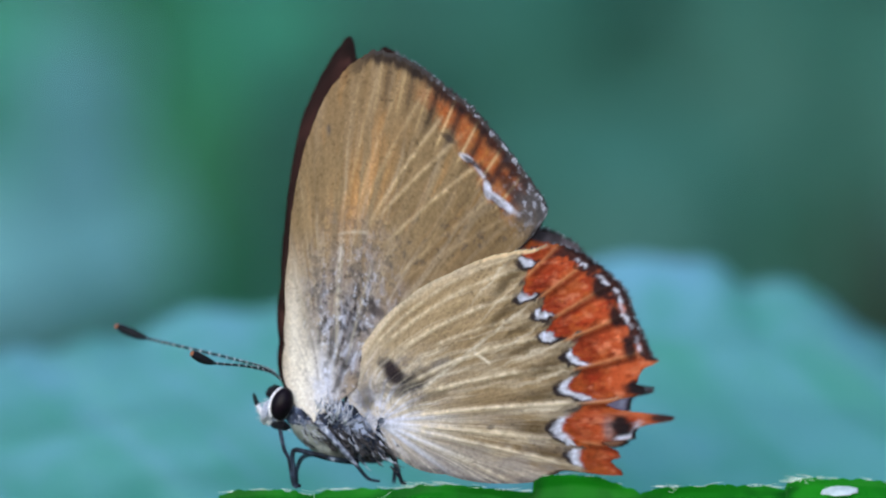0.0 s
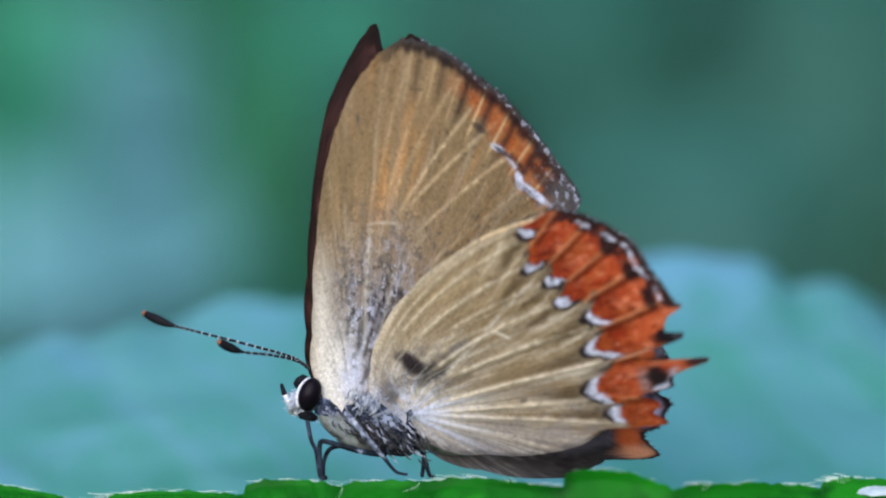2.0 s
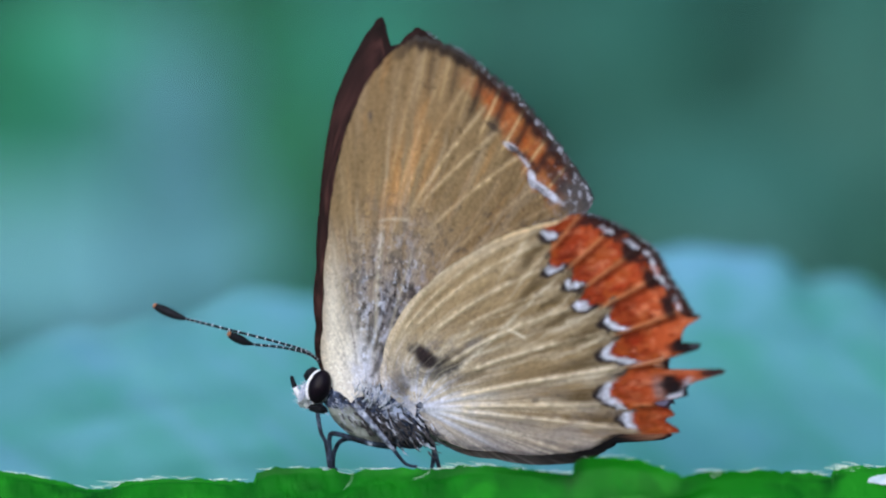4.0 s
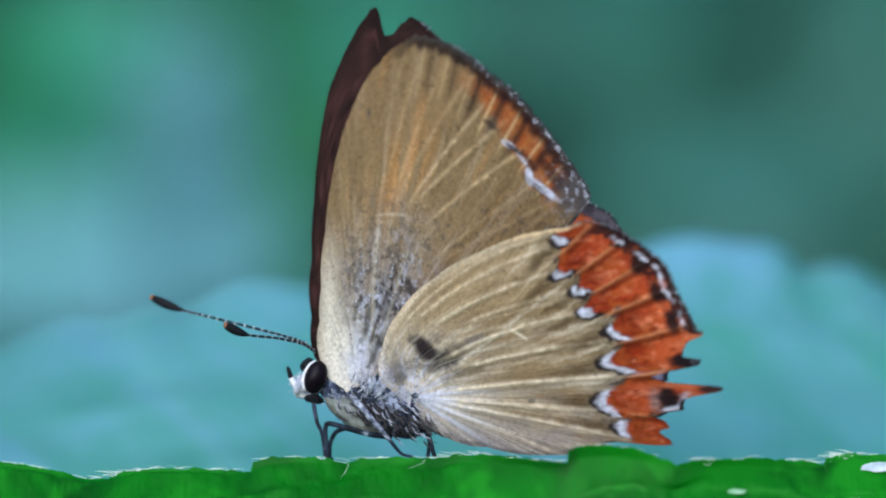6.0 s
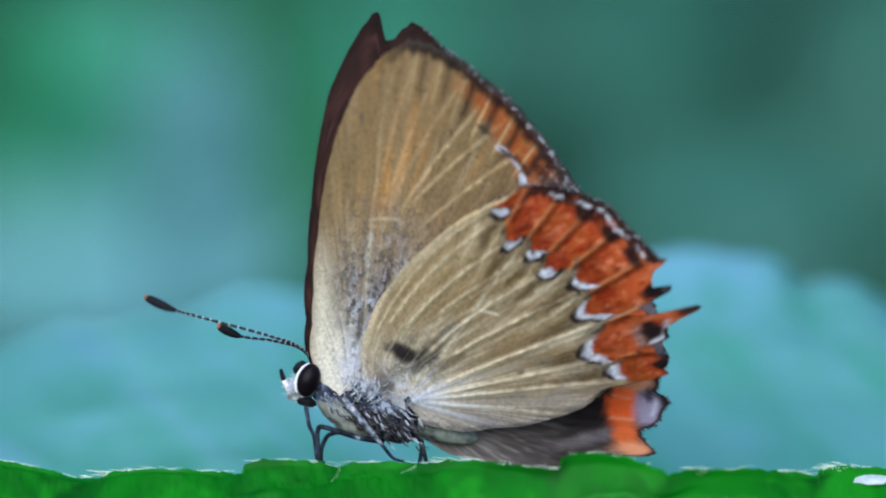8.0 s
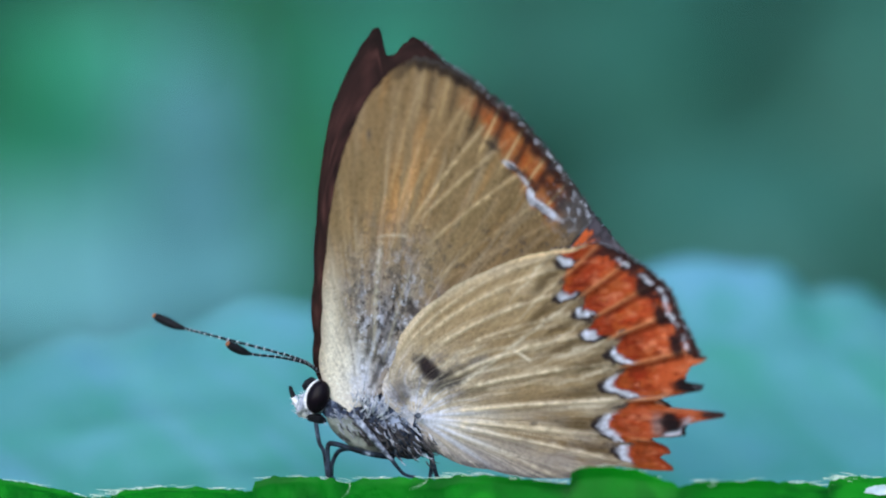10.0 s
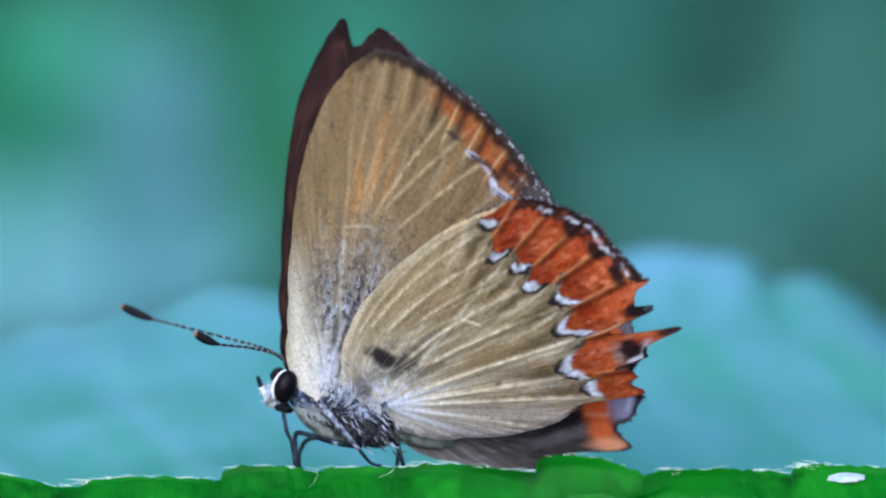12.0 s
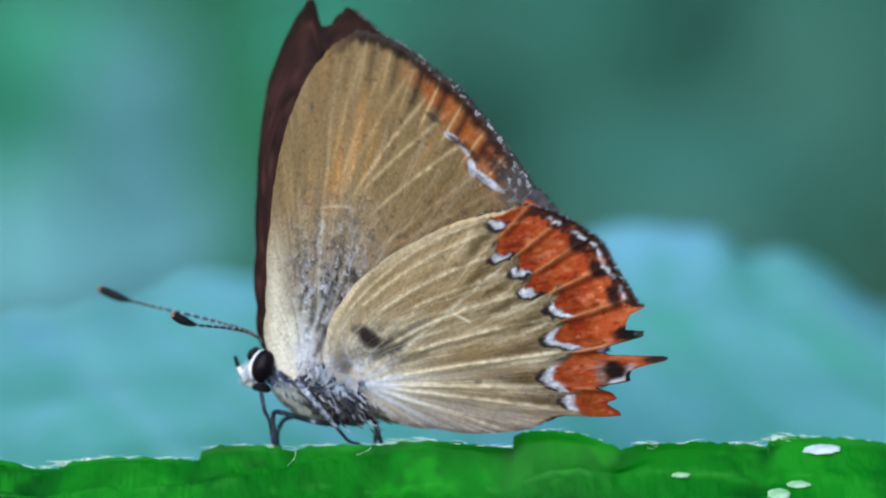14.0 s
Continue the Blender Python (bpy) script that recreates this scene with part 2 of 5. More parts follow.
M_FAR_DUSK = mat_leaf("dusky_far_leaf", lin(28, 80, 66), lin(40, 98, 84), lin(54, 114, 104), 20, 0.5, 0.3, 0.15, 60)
M_SOIL = mat_plain("leaf_litter", [(0.3, (0.02, 0.03, 0.015)), (0.5, (0.05, 0.07, 0.03)), (0.7, (0.1, 0.09, 0.05))], 12, 0.9, 0.1, 0.6, 0.02)
M_BANK = mat_plain("far_bank", [(0.3, lin(30, 75, 60)), (0.5, lin(50, 100, 85)), (0.7, lin(65, 115, 105))], 6, 0.9, 0.1, 0.4, 0.02)

# ---- ground and distance ----
gx = np.linspace(-1, 1, 161)
gy = np.linspace(-1, 1, 161)
GX, GY = np.meshgrid(np.sign(gx) * np.abs(gx) ** 4 * 400, np.sign(gy) * np.abs(gy) ** 4 * 400, indexing="ij")
GZ = -0.62 + 0.03 * vnoise(GX * 1.3, GY * 1.3, 4) + 0.015 * vnoise(GX * 5, GY * 5, 5)
ground = part("ground", grid_mesh("ground", np.stack([GX, GY, GZ], -1)), M_SOIL)
tagged(ground, "dark leaf litter and low growth under the shrub", "ground", kind="structure")

# a shrubby bank that closes the view behind everything
BA, BZ = np.meshgrid(np.linspace(-75, 75, 120), np.linspace(0, 1, 60), indexing="ij")
rad = 1.9 + 0.5 * BZ ** 1.5 + 0.12 * vnoise(BA * 0.12, BZ * 6, 7)
pts = np.stack([rad * np.sin(np.radians(BA)), rad * np.cos(np.radians(BA)) - 0.3, -0.68 + 2.1 * BZ + 0.08 * vnoise(BA * 0.2, BZ * 9, 8)], -1)
bank = part("backdrop", grid_mesh("backdrop", pts), M_BANK)
tagged(bank, "distant dark green bank of shrubs, wholly blurred", "backdrop", kind="structure")


def leaf_mesh(name, length, width, bend=0.2, fold=0.15, teeth=14, seed=0, n=70, m=25):
    """A toothed leaf blade along +x from its stalk at the origin, faces up, with a sunken midrib."""
    s = np.linspace(0, 1, n)[:, None]
    v = np.linspace(-1, 1, m)[None, :]
    half = width / 2 * np.sin(np.pi * s ** 0.75) ** 0.8 * (1 - 0.15 * s)
    saw = 1 + 0.06 * np.abs(((s * teeth) % 1.0))
    y = v * half * (1 + (saw - 1) * np.abs(v) ** 6)
    x = s * length + 0 * v
    side = np.cos((s * 9 - np.abs(v) * 2.4) * 2 * np.pi)
    z = -bend * length * s ** 2 + fold * np.abs(v) * half * 1.0 + 0.012 * width * side * np.abs(v) + 0.03 * width * vnoise(s * 4 + 0 * v, v * 2 + 0 * s + 7, seed)
    return grid_mesh(name, np.stack([x, y + 0 * s, z], -1))


# ---- leaf under the butterfly ----
# Margin teeth as start and end (u), crest at start and end (u), roundness
TEETH = [
    (-620, -330, 800, 825, 10), (-330, -110, 805, 830, 8), (-110, 115, 799, 836, 9), (160, 411, 826, 824, 9), (411, 575, 801, 806, 8),
    (575, 745, 802, 799, 4), (745, 967, 793, 800, 6), (967, 1160, 774, 804, 19), (1160, 1420, 796, 804, 7),
    (1420, 1640, 790, 804, 7), (1640, 1900, 798, 812, 8), (1900, 2200, 800, 826, 8),
]


def crest_height(x):
    """Height of the leaf's margin (u, downwards) along x."""
    y = np.full_like(x, 836.0)
    for a, b, ya, yb, r in TEETH:
        k = (x >= a) & (x < b)
        f = (x - a) / (b - a)
        y = np.where(k, ya + (yb - ya) * f - r * np.sin(np.pi * np.clip(f, 0, 1)) ** 0.85 + 5 * np.exp(-f * 16), y)
    return y


def crest(x):
    """Point of the leaf's margin in metres, at x in u."""
    x = np.asarray(x, dtype=float)
    return (x - 784) * U, 0.0004 + 0 * x, (441 - crest_height(x)) * U


LX = np.linspace(-620, 2200, 1500)
LV = np.linspace(0, 1, 150) ** 1.3
GXl, GVl = np.meshgrid(LX, LV, indexing="ij")
slope = radians(33)
length = 0.05
cx, cy, cz = crest(GXl)
base_z = (441 - 822) * U
run = GVl * length
kernel = np.hanning(61)[1:-1] / np.hanning(61).sum()
soft_z = np.convolve(np.pad(cz[:, 0], 29, mode="edge"), kernel, "valid")[:, None]
lift = (cz - soft_z) * np.exp(-run / 0.0004) + (soft_z - base_z) * np.exp(-run / 0.002)
lift = lift - (2.4 * vnoise(GXl / 14, GXl * 0, 3) + 1.4 * vnoise(GXl / 5, GXl * 0, 6)) * U * np.exp(-run / 0.00025)
mm = GXl * U * 1000
vein = np.abs(((mm * 0.055 + run * 330 + 0.4 * vnoise(mm * 0.12, run * 250, 2)) % 1.0) - 0.5)
quilt = 0.00018 * (np.cos(vein * 2 * np.pi) + 0.5 * vnoise(mm * 0.45, run * 500, 13)) * sstep(0.0, 0.02, GVl)
fine = 0.00007 * vnoise(mm * 2.2, run * 2200, 11) + 0.00004 * vnoise(mm * 6, run * 6000, 12)
lobe = np.zeros_like(GXl)
for ta, tb, *_ in TEETH:
    tf = (GXl + run * 9000 - ta) / (tb - ta)
    lobe = np.where((tf > 0) & (tf < 1), np.clip(np.sin(np.pi * np.clip(tf, 0, 1)), 0, 1) * (1 - 0.35 * tf), lobe)
loop_at = 0.0024 + 0.0005 * vnoise(mm * 0.14, mm * 0, 14)
swell = 0.00034 * lobe * sstep(0.0, 0.0006, run) * np.exp(-(run / 0.0032) ** 2) + 0.00008 * np.exp(-((run - loop_at) / 0.00035) ** 2)
quilt = quilt + swell + 0.00012 * vnoise(mm * 0.9, run * 900, 15) * sstep(0.0, 0.04, GVl)
curl = 0.0006 * np.exp(-run / 0.002)
fold = 0.0038 * sstep(740, 985, GXl) * sstep(1560, 1120, GXl) * np.exp(-run / 0.006)
X = cx * (1 - fold / FAR)
Y = -fold + 0.0004 - run * math.cos(slope) - curl + quilt * math.sin(slope)
Z = base_z + lift - run * math.sin(slope) - 2.2 * run ** 2 + (quilt + fine) * math.cos(slope) * sstep(0, 0.02, GVl)
top = np.stack([X, Y, Z], -1)
under = top[::3, ::3] + np.array([0, 0.00022, -0.00018]) * sstep(0, 0.02, GVl[::3, ::3])[..., None]
leaf = new("leaf")
leaf.location = (0, 0.0004, base_z)
off = np.array(leaf.location)
tagged(leaf, "fresh green toothed leaf with a hairy margin", "leaf")


def soft_noise(x, y, seed):
    return 0.5 * vnoise(x, y, seed) + 0.3 * vnoise(x * 2.1, y * 2.1, seed + 1) + 0.2 * vnoise(x * 4.3, y * 4.3, seed + 2)


def blend(a, b, k):
    k = np.clip(k, 0, 1)[..., None]
    return a * (1 - k) + np.array(b) * k


# mottled green; paler veins that loop from tooth to tooth, shade painted into creases from the notches
tone = blend(np.zeros(GXl.shape + (3,)) + lin(14, 124, 16), lin(4, 86, 12), 0.45 + 1.1 * soft_noise(mm * 0.35, run * 420, 90))
tone = blend(tone, lin(34, 148, 28), 0.75 * sstep(0.0, 0.5, soft_noise(mm * 0.5, run * 500, 92)))
# lobes painted paler, as lit on their bulge
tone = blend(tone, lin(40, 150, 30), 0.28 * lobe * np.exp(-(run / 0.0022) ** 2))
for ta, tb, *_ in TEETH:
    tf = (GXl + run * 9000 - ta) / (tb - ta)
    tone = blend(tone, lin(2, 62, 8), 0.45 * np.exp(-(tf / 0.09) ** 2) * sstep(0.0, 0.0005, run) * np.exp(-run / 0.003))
    tf = (GXl - ta) / (tb - ta)
    bow = loop_at + 0.0012 * (tf - 0.4) ** 2
    tone = blend(tone, lin(64, 166, 56), 0.5 * np.exp(-((run - bow) / 0.00013) ** 2) * sstep(0.0, 0.3, tf) * sstep(1.05, 0.7, tf) * sstep(-0.4, 0.2, soft_noise(mm * 0.8, run * 0, 94)))
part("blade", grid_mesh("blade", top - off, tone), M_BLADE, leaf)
part("underside", grid_mesh("underside", under - off), M_LEAF, leaf)

rng = np.random.default_rng(5)
hairs = []
for k in range(300):
    x = rng.uniform(-500, 2050) if k % 3 else TEETH[k % 12][0] + abs(rng.normal(0, 40))
    a, b, c = (float(v) for v in crest(x))
    ln = rng.uniform(0.0003, 0.0009) * (1.7 if rng.random() < 0.1 else 1)
    ang = rng.choice([rng.uniform(-18, 14), rng.uniform(165, 190)], p=[0.5, 0.5])
    dx, dz = math.cos(radians(ang)) * ln, math.sin(radians(ang)) * ln
    b -= 0.0038 * float(sstep(740, 985, x) * sstep(1560, 1120, x))
    q = rng.uniform(0.6, 1.5)
    p = [(a, b - 0.0003, c - 0.00002), (a + dx * 0.5, b - 0.0004, c + dz * 0.6), (a + dx, b - 0.0004, c + dz * 0.8)]
    hairs.append(tube_data([Vector(w) - Vector(off) for w in p], [0.000015 * q, 0.000012 * q, 0.000005 * q], 4))
for x, y, dx, dy in ((578, 800, -14, 34), (715, 800, -30, 16)):
    p = [(x + dx * f + 8 * math.sin(f * 3), y + dy * f) for f in (0, 0.35, 0.7, 1)]
    q = [Vector(((a - 784) * U * 0.99, -0.0022, (441 - b) * U * 0.99 )) - Vector(off) for a, b in p]
    hairs.append(tube_data(q, [0.00001, 0.00001, 0.000008, 0.000004], 5))
fz = part("margin_hair", mesh_of("margin_hair", *join(hairs)), M_FUZZ, leaf, "fine white hairs along the margin")
fz["kind"] = "stuff"


for k in range(7):
    row = [Vector(top[min(max(60 + k * 200 + int(j * 9), 0), 1499), j]) - Vector(off) - Vector((0, 0, 0.00004)) for j in range(50, 150, 6)]
    part("side_vein", mesh_of("leaf_vein", *tube_data(row, [0.00007 + 0.000005 * q for q in range(len(row))], 6)), M_VEIN, leaf)
row = [Vector(top[j, 148]) - Vector(off) for j in range(0, 1500, 30)]
part("midrib", mesh_of("leaf_midrib", *tube_data(row, [0.0007] * len(row), 8)), M_LEAF, leaf)
stalk = smooth_line([row[-1], row[-1] + Vector((0.02, -0.004, -0.012)), Vector((0.1, -0.03, -0.25)), Vector((0.12, 0.0, -0.615))], 24)
part("stalk", mesh_of("leaf_stalk", *tube_data(stalk, [0.0011] * 24, 8)), M_LEAF, leaf)


def on_leaf(x, y):
    """Place on the near leaf's face that shows at x, y (u), by marching along the line of sight."""
    eye, way = Vector((0, -FAR, 0)), Vector(((x - 784) * U, FAR, (441 - y) * U))
    j = int(np.argmin(np.abs(LX - x)))
    best, place = 9.0, None
    for k in range(150):
        q = Vector(top[j, k])
        s = (q.y + FAR) / FAR
        err = abs((eye + way * s).z - q.z)
        if err < best:
            best, place = err, q
    return place


for k, (x, y, w, h) in enumerate([(1513, 815, 33, 8.5), (1468, 881, 20, 6), (1432, 892, 20, 9), (1262, 856, 16, 4)]):
    c = on_leaf(x, y)
    me = mesh_of("spot", *blob((0, 0, 0), (w * U, h * 1.7 * U, 3 * U), k, 0.2))
    sp = part("bird_dropping", me, M_SPOT if k == 0 else M_STAIN)
    sp.matrix_basis = pose(c.x, c.y, c.z + 3 * U, 33, 0, 4)
    tagged(sp, "small dried white dropping on the green leaf", "dropping", "droppings on the leaf")

# ---- butterfly ----
FEET = Vector(((560 - 784) * U, 0.0012, (441 - 800) * U))
butterfly = new("butterfly")
butterfly.location = FEET
tagged(butterfly, "tan butterfly with orange-banded wings standing on a leaf", "butterfly")


def at(x, y, d=0.0):
    """A place on the butterfly from u, with d in mm behind the sheet."""
    return Vector(((x - 784) * U, d * 1e-3, (441 - y) * U)) - FEET


def polar_outline(table, n):
    th = np.array([a for a, r in table], dtype=float)
    rr = np.array([r for a, r in table], dtype=float)
    t = np.linspace(th[0], th[-1], n)
    return t, np.interp(t, th, rr)


def soften(r, k):
    w = np.hanning(2 * k + 3)[1:-1]
    return np.convolve(np.pad(r, k, mode="edge"), w / w.sum(), "valid")


C_TAN, C_TAN2, C_CREAM = np.array(lin(164, 140, 104)), np.array(lin(130, 108, 77)), np.array(lin(232, 221, 200))
C_GREY, C_WHITE, C_BLACK = np.array(lin(128, 124, 126)), np.array(lin(214, 218, 236)), np.array(lin(26, 20, 24))
C_ORANGE, C_RED, C_RUST = np.array(lin(190, 90, 48)), np.array(lin(158, 48, 22)), np.array(lin(180, 92, 40))
C_BROWN, C_GOLD = np.array(lin(44, 25, 23)), np.array(lin(214, 148, 74))


class Paint:
    """Colours over the points of a wing, laid on one after the other."""

    def __init__(self, x, y, base):
        self.x, self.y = x, y
        self.c = np.empty(x.shape + (3,))
        self.c[:] = base
        self.h = np.zeros_like(x)

    def lay(self, colour, a):
        a = np.clip(a, 0, 1)[..., None]
        self.c = self.c * (1 - a) + colour * a

    def line_distance(self, p, q):
        """Distance from the stroke p to q, and how far along it."""
        dx, dy = q[0] - p[0], q[1] - p[1]
        ll = dx * dx + dy * dy
        f = np.clip(((self.x - p[0]) * dx + (self.y - p[1]) * dy) / ll, 0, 1)
        return np.hypot(self.x - p[0] - f * dx, self.y - p[1] - f * dy), f

    def stroke(self, p, q, w, colour, a, fade0=0.0, fade1=0.0):
        d, f = self.line_distance(p, q)
        k = np.exp(-(d / w) ** 2) * a
        if fade0:
            k = k * sstep(0, fade0, f)
        if fade1:
            k = k * sstep(0, fade1, 1 - f)
        self.lay(colour, k)
        return k

    def curve(self, pts, w, colour, a, fade0=0.0, fade1=0.0, n=7, ridge=0.0):
        """A soft stroke along a bent line through three points."""
        (x0, y0), (x1, y1), (x2, y2) = pts
        best, along = np.full_like(self.x, 1e9), np.zeros_like(self.x)
        q = [((1 - t) ** 2 * x0 + 2 * t * (1 - t) * x1 + t * t * x2, (1 - t) ** 2 * y0 + 2 * t * (1 - t) * y1 + t * t * y2) for t in np.linspace(0, 1, n)]
        for k in range(n - 1):
            d, f = self.line_distance(q[k], q[k + 1])
            closer = d < best
            best, along = np.where(closer, d, best), np.where(closer, (k + f) / (n - 1), along)
        best = best + 0.8 * vnoise(self.x / 6, self.y / 6, 23)
        k = np.exp(-(best / w) ** 2) * a * (0.75 + 0.35 * vnoise(along * 30, along * 0, 24))
        if fade0:
            k = k * sstep(0, fade0, along)
        if fade1:
            k = k * sstep(0, fade1, 1 - along)
        self.lay(colour, k)
        self.h += k * ridge
        return k

    def dab(self, p, rx, ry, rot, colour, a, soft=0.35):
        ca, sa = math.cos(radians(rot)), math.sin(radians(rot))
        dx, dy = self.x - p[0], self.y - p[1]
        e = np.hypot((dx * ca + dy * sa) / rx, (-dx * sa + dy * ca) / ry)
        wob = 0.18 * vnoise(self.x / 9, self.y / 9, 21)
        self.lay(colour, (1 - sstep(1 - soft, 1 + soft, e + wob)) * a)


def fbm(x, y, seed):
    return 0.5 * vnoise(x, y, seed) + 0.3 * vnoise(x * 2.1, y * 2.1, seed + 1) + 0.2 * vnoise(x * 4.3, y * 4.3, seed + 2)


def fore_paint(x, y, th, d):
    """Underside of the forewing; x, y from the wing root, y upwards; d: distance from the margin."""
    p = Paint(x, y, C_TAN)
    r = np.hypot(x, y)
    tw = th + 0.9 * fbm(x / 60, y / 60, 80)
    p.lay(C_TAN2, 0.4 + 0.7 * fbm(tw * 0.35, r / 130, 1))
    p.lay(C_CREAM * np.array([0.85, 0.8, 0.75]), 0.35 * sstep(0.0, 0.6, fbm(tw * 0.5, r / 200, 3)))
    p.lay(C_TAN * np.array([1.0, 0.9, 0.85]), 0.5 * sstep(380, 520, y))
    # golden streaks beyond the cell
    p.lay(C_TAN2 * np.array([0.95, 0.93, 0.9]), 0.4 * sstep(270, 450, y))
    gold = np.exp(-((x - 70 - 0.3 * (y - 350)) / 46) ** 2 - ((y - 375) / 82) ** 2)
    p.lay(C_GOLD, 0.5 * gold * sstep(-0.6, 0.5, fbm(tw * 0.5, r / 160, 4) * 1.6))
    p.lay(C_GOLD * 0.85, 0.22 * sstep(0.1, 0.5, fbm(tw * 0.5, r / 120, 7)) * sstep(200, 330, y))
    # dusky, dusted base
    g = np.clip(1.35 * np.exp(-((x - 16 - 0.14 * y) / 66) ** 2 - ((y - 140) / 112) ** 2), 0, 1)
    blue = np.array([0.98, 1.0, 1.08])
    p.lay(C_GREY * 1.55 * blue, np.clip(g * (0.75 + 0.7 * fbm(x / 22, y / 40, 5)), 0, 0.92))
    p.lay(C_WHITE * 0.85 * blue, 0.55 * g * sstep(0.08, 0.4, fbm(x / 15, y / 30, 17)))
    p.lay(C_GREY * 0.25, 0.9 * g * sstep(-0.02, 0.3, fbm(x / 20, y / 26, 26)) * sstep(-0.45, 0.25, fbm(x / 7, y / 7, 6)))
    p.lay(C_BLACK * 2, 0.9 * g * sstep(0.26, 0.44, fbm(x / 9, y / 11, 28)))
    p.lay(C_WHITE, 0.75 * g * sstep(0.32, 0.48, fbm(x / 7, y / 9, 57)))
    p.lay(C_GREY * 0.35, 0.7 * np.exp(-((x + 24 - 0.05 * y) / 17) ** 2 - ((y - 200) / 80) ** 2) * sstep(-0.1, 0.3, fbm(x / 10, y / 16, 58)))
    p.lay(C_CREAM * np.array([1.06, 1.1, 1.2]), 0.85 * np.exp(-((x + 54) / 20) ** 2) * sstep(330, 120, y))
    base = np.exp(-((x + 26) / 34) ** 2 - ((y - 30) / 80) ** 2)
    p.lay(C_CREAM * np.array([1.3, 1.36, 1.5]), np.clip(1.3 * base, 0, 1) * (0.85 + 0.3 * fbm(x / 12, y / 18, 8)))
    p.lay(C_WHITE * 1.1, 0.9 * np.exp(-((x + 6) / 24) ** 2 - ((y - 40) / 34) ** 2) * (0.8 + 0.5 * fbm(x / 9, y / 12, 89)))
    p.lay(C_WHITE, 0.9 * np.exp(-((x - 2 + 0.2 * (y - 60)) / 11) ** 2 - ((y - 62) / 34) ** 2))
    p.curve(((-28, 150), (-14, 90), (-12, 40)), 2.4, C_GREY * 0.35, 0.55, 0.3, 0.3, 6)
    p.dab((36, 82), 26, 7, 64, C_GREY * 0.24, 0.8, 0.6)
    p.dab((22, 50), 15, 5, 66, C_GREY * 0.28, 0.75, 0.6)
    p.dab((14, 118), 30, 7, 78, C_GREY * 0.3, 0.7, 0.7)
    p.dab((52, 140), 28, 6, 66, C_GREY * 0.3, 0.6, 0.7)
    p.lay(C_TAN2 * np.array([0.82, 0.8, 0.74]), 0.7 * sstep(90, 300, x) * sstep(470, 300, y) * sstep(120, 200, y) * (0.8 + 0.5 * fbm(x / 30, y / 30, 9)))
    p.lay(C_GREY * 0.3, 0.5 * sstep(0.25, 0.5, fbm(x / 12, y / 12, 27)) * sstep(430, 250, y) * sstep(-60, 0, x))
    p.dab((34, 6), 30, 16, 10, C_TAN2 * np.array([0.42, 0.36, 0.36]), 0.9, 0.5)
    p.dab((40, 10), 13, 5, 20, C_WHITE * 0.8, 0.6, 0.6)
    p.dab((92, 172), 17, 9, -35, C_GREY * 0.3 * np.array([1.1, 0.95, 0.9]), 0.85, 0.6)
    p.dab((14, 480), 4, 9, 0, C_GREY * 0.4, 0.6, 0.5)
    # veins
    cell = [(36, 312), (52, 308), (70, 300), (92, 268)]
    ends = [(66, 556), (112, 598), (156, 590), (196, 556), (238, 524), (280, 490), (322, 446), (358, 398), (384, 352)]
    strong = (0.15, 0.18, 0.22, 0.3, 0.7, 0.6, 0.6, 0.25, 0.2)
    for k, e in enumerate(ends):
        c = cell[min(k // 2, 3)] if k < 7 else (85, 190)
        m = ((c[0] + e[0]) / 2 - 10, (c[1] + e[1]) / 2 + 10)
        p.curve((c, m, e), 3.4, C_CREAM * np.array([1, 0.84, 0.62]), strong[k], 0.3, 0.0, 5, 0.9)
        # dark line under the vein, its shade painted in
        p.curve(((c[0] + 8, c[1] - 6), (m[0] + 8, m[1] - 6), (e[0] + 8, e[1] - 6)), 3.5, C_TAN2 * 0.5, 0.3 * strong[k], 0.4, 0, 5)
    p.curve(((22, 70), (20, 190), (36, 312)), 4.0, C_CREAM, 0.55, 0.1, 0.2, 6, 1.0)
    p.curve(((36, 75), (60, 170), (92, 268)), 3.0, C_CREAM, 0.4, 0.1, 0.2, 6, 0.8)
    p.curve(((18, 72), (26, 110), (52, 178)), 3.6, C_BLACK * 2, 0.9, 0.1, 0.2, 6)
    p.curve(((-2, 30), (14, 90), (40, 170)), 3.0, C_WHITE, 0.7, 0.1, 0.4, 6, 0.8)
    p.curve(((20, 300), (52, 312), (88, 302)), 2.6, C_CREAM, 0.5, 0.25, 0.25, 5)
    # rusty marginal band in cells between the veins
    s = x * 0.62 - y * 0.78
    w_in = 52 + 26 * sstep(-330, -90, s)
    band = (1 - sstep(w_in - 20, w_in + 8, d + 14 * fbm(tw * 0.5, r / 20, 19))) * sstep(-345, -250, s) * sstep(-25, -75, s) * sstep(80, 74, th)
    p.lay(C_RUST * 0.86, band * (0.8 + 0.3 * fbm(x / 10, y / 10, 18)))
    p.lay(C_GOLD * 0.8, 0.3 * band * sstep(0.1, 0.5, fbm(x / 14, y / 14, 20)))
    for k, e in enumerate(ends[1:8]):
        e0 = (e[0] * 0.83, e[1] * 0.83)
        p.stroke((e0[0] + 14, e0[1] - 10), (e[0] * 0.99 + 14, e[1] * 0.99 - 10), 7, C_BLACK * 1.4, 0.45 if k < 2 else 0.75, 0.55)
        p.stroke(e0, (e[0] * 1.02, e[1] * 1.02), 2.6, C_CREAM * np.array([0.95, 0.76, 0.5]), 0.35 if k < 3 else 0.65, 0.3)
    edge = 1 - sstep(14, 30, d + 9 * fbm(tw * 0.8, r / 30, 10))
    p.lay(C_BLACK * 1.3, edge * 0.9 * sstep(88, 80, th))
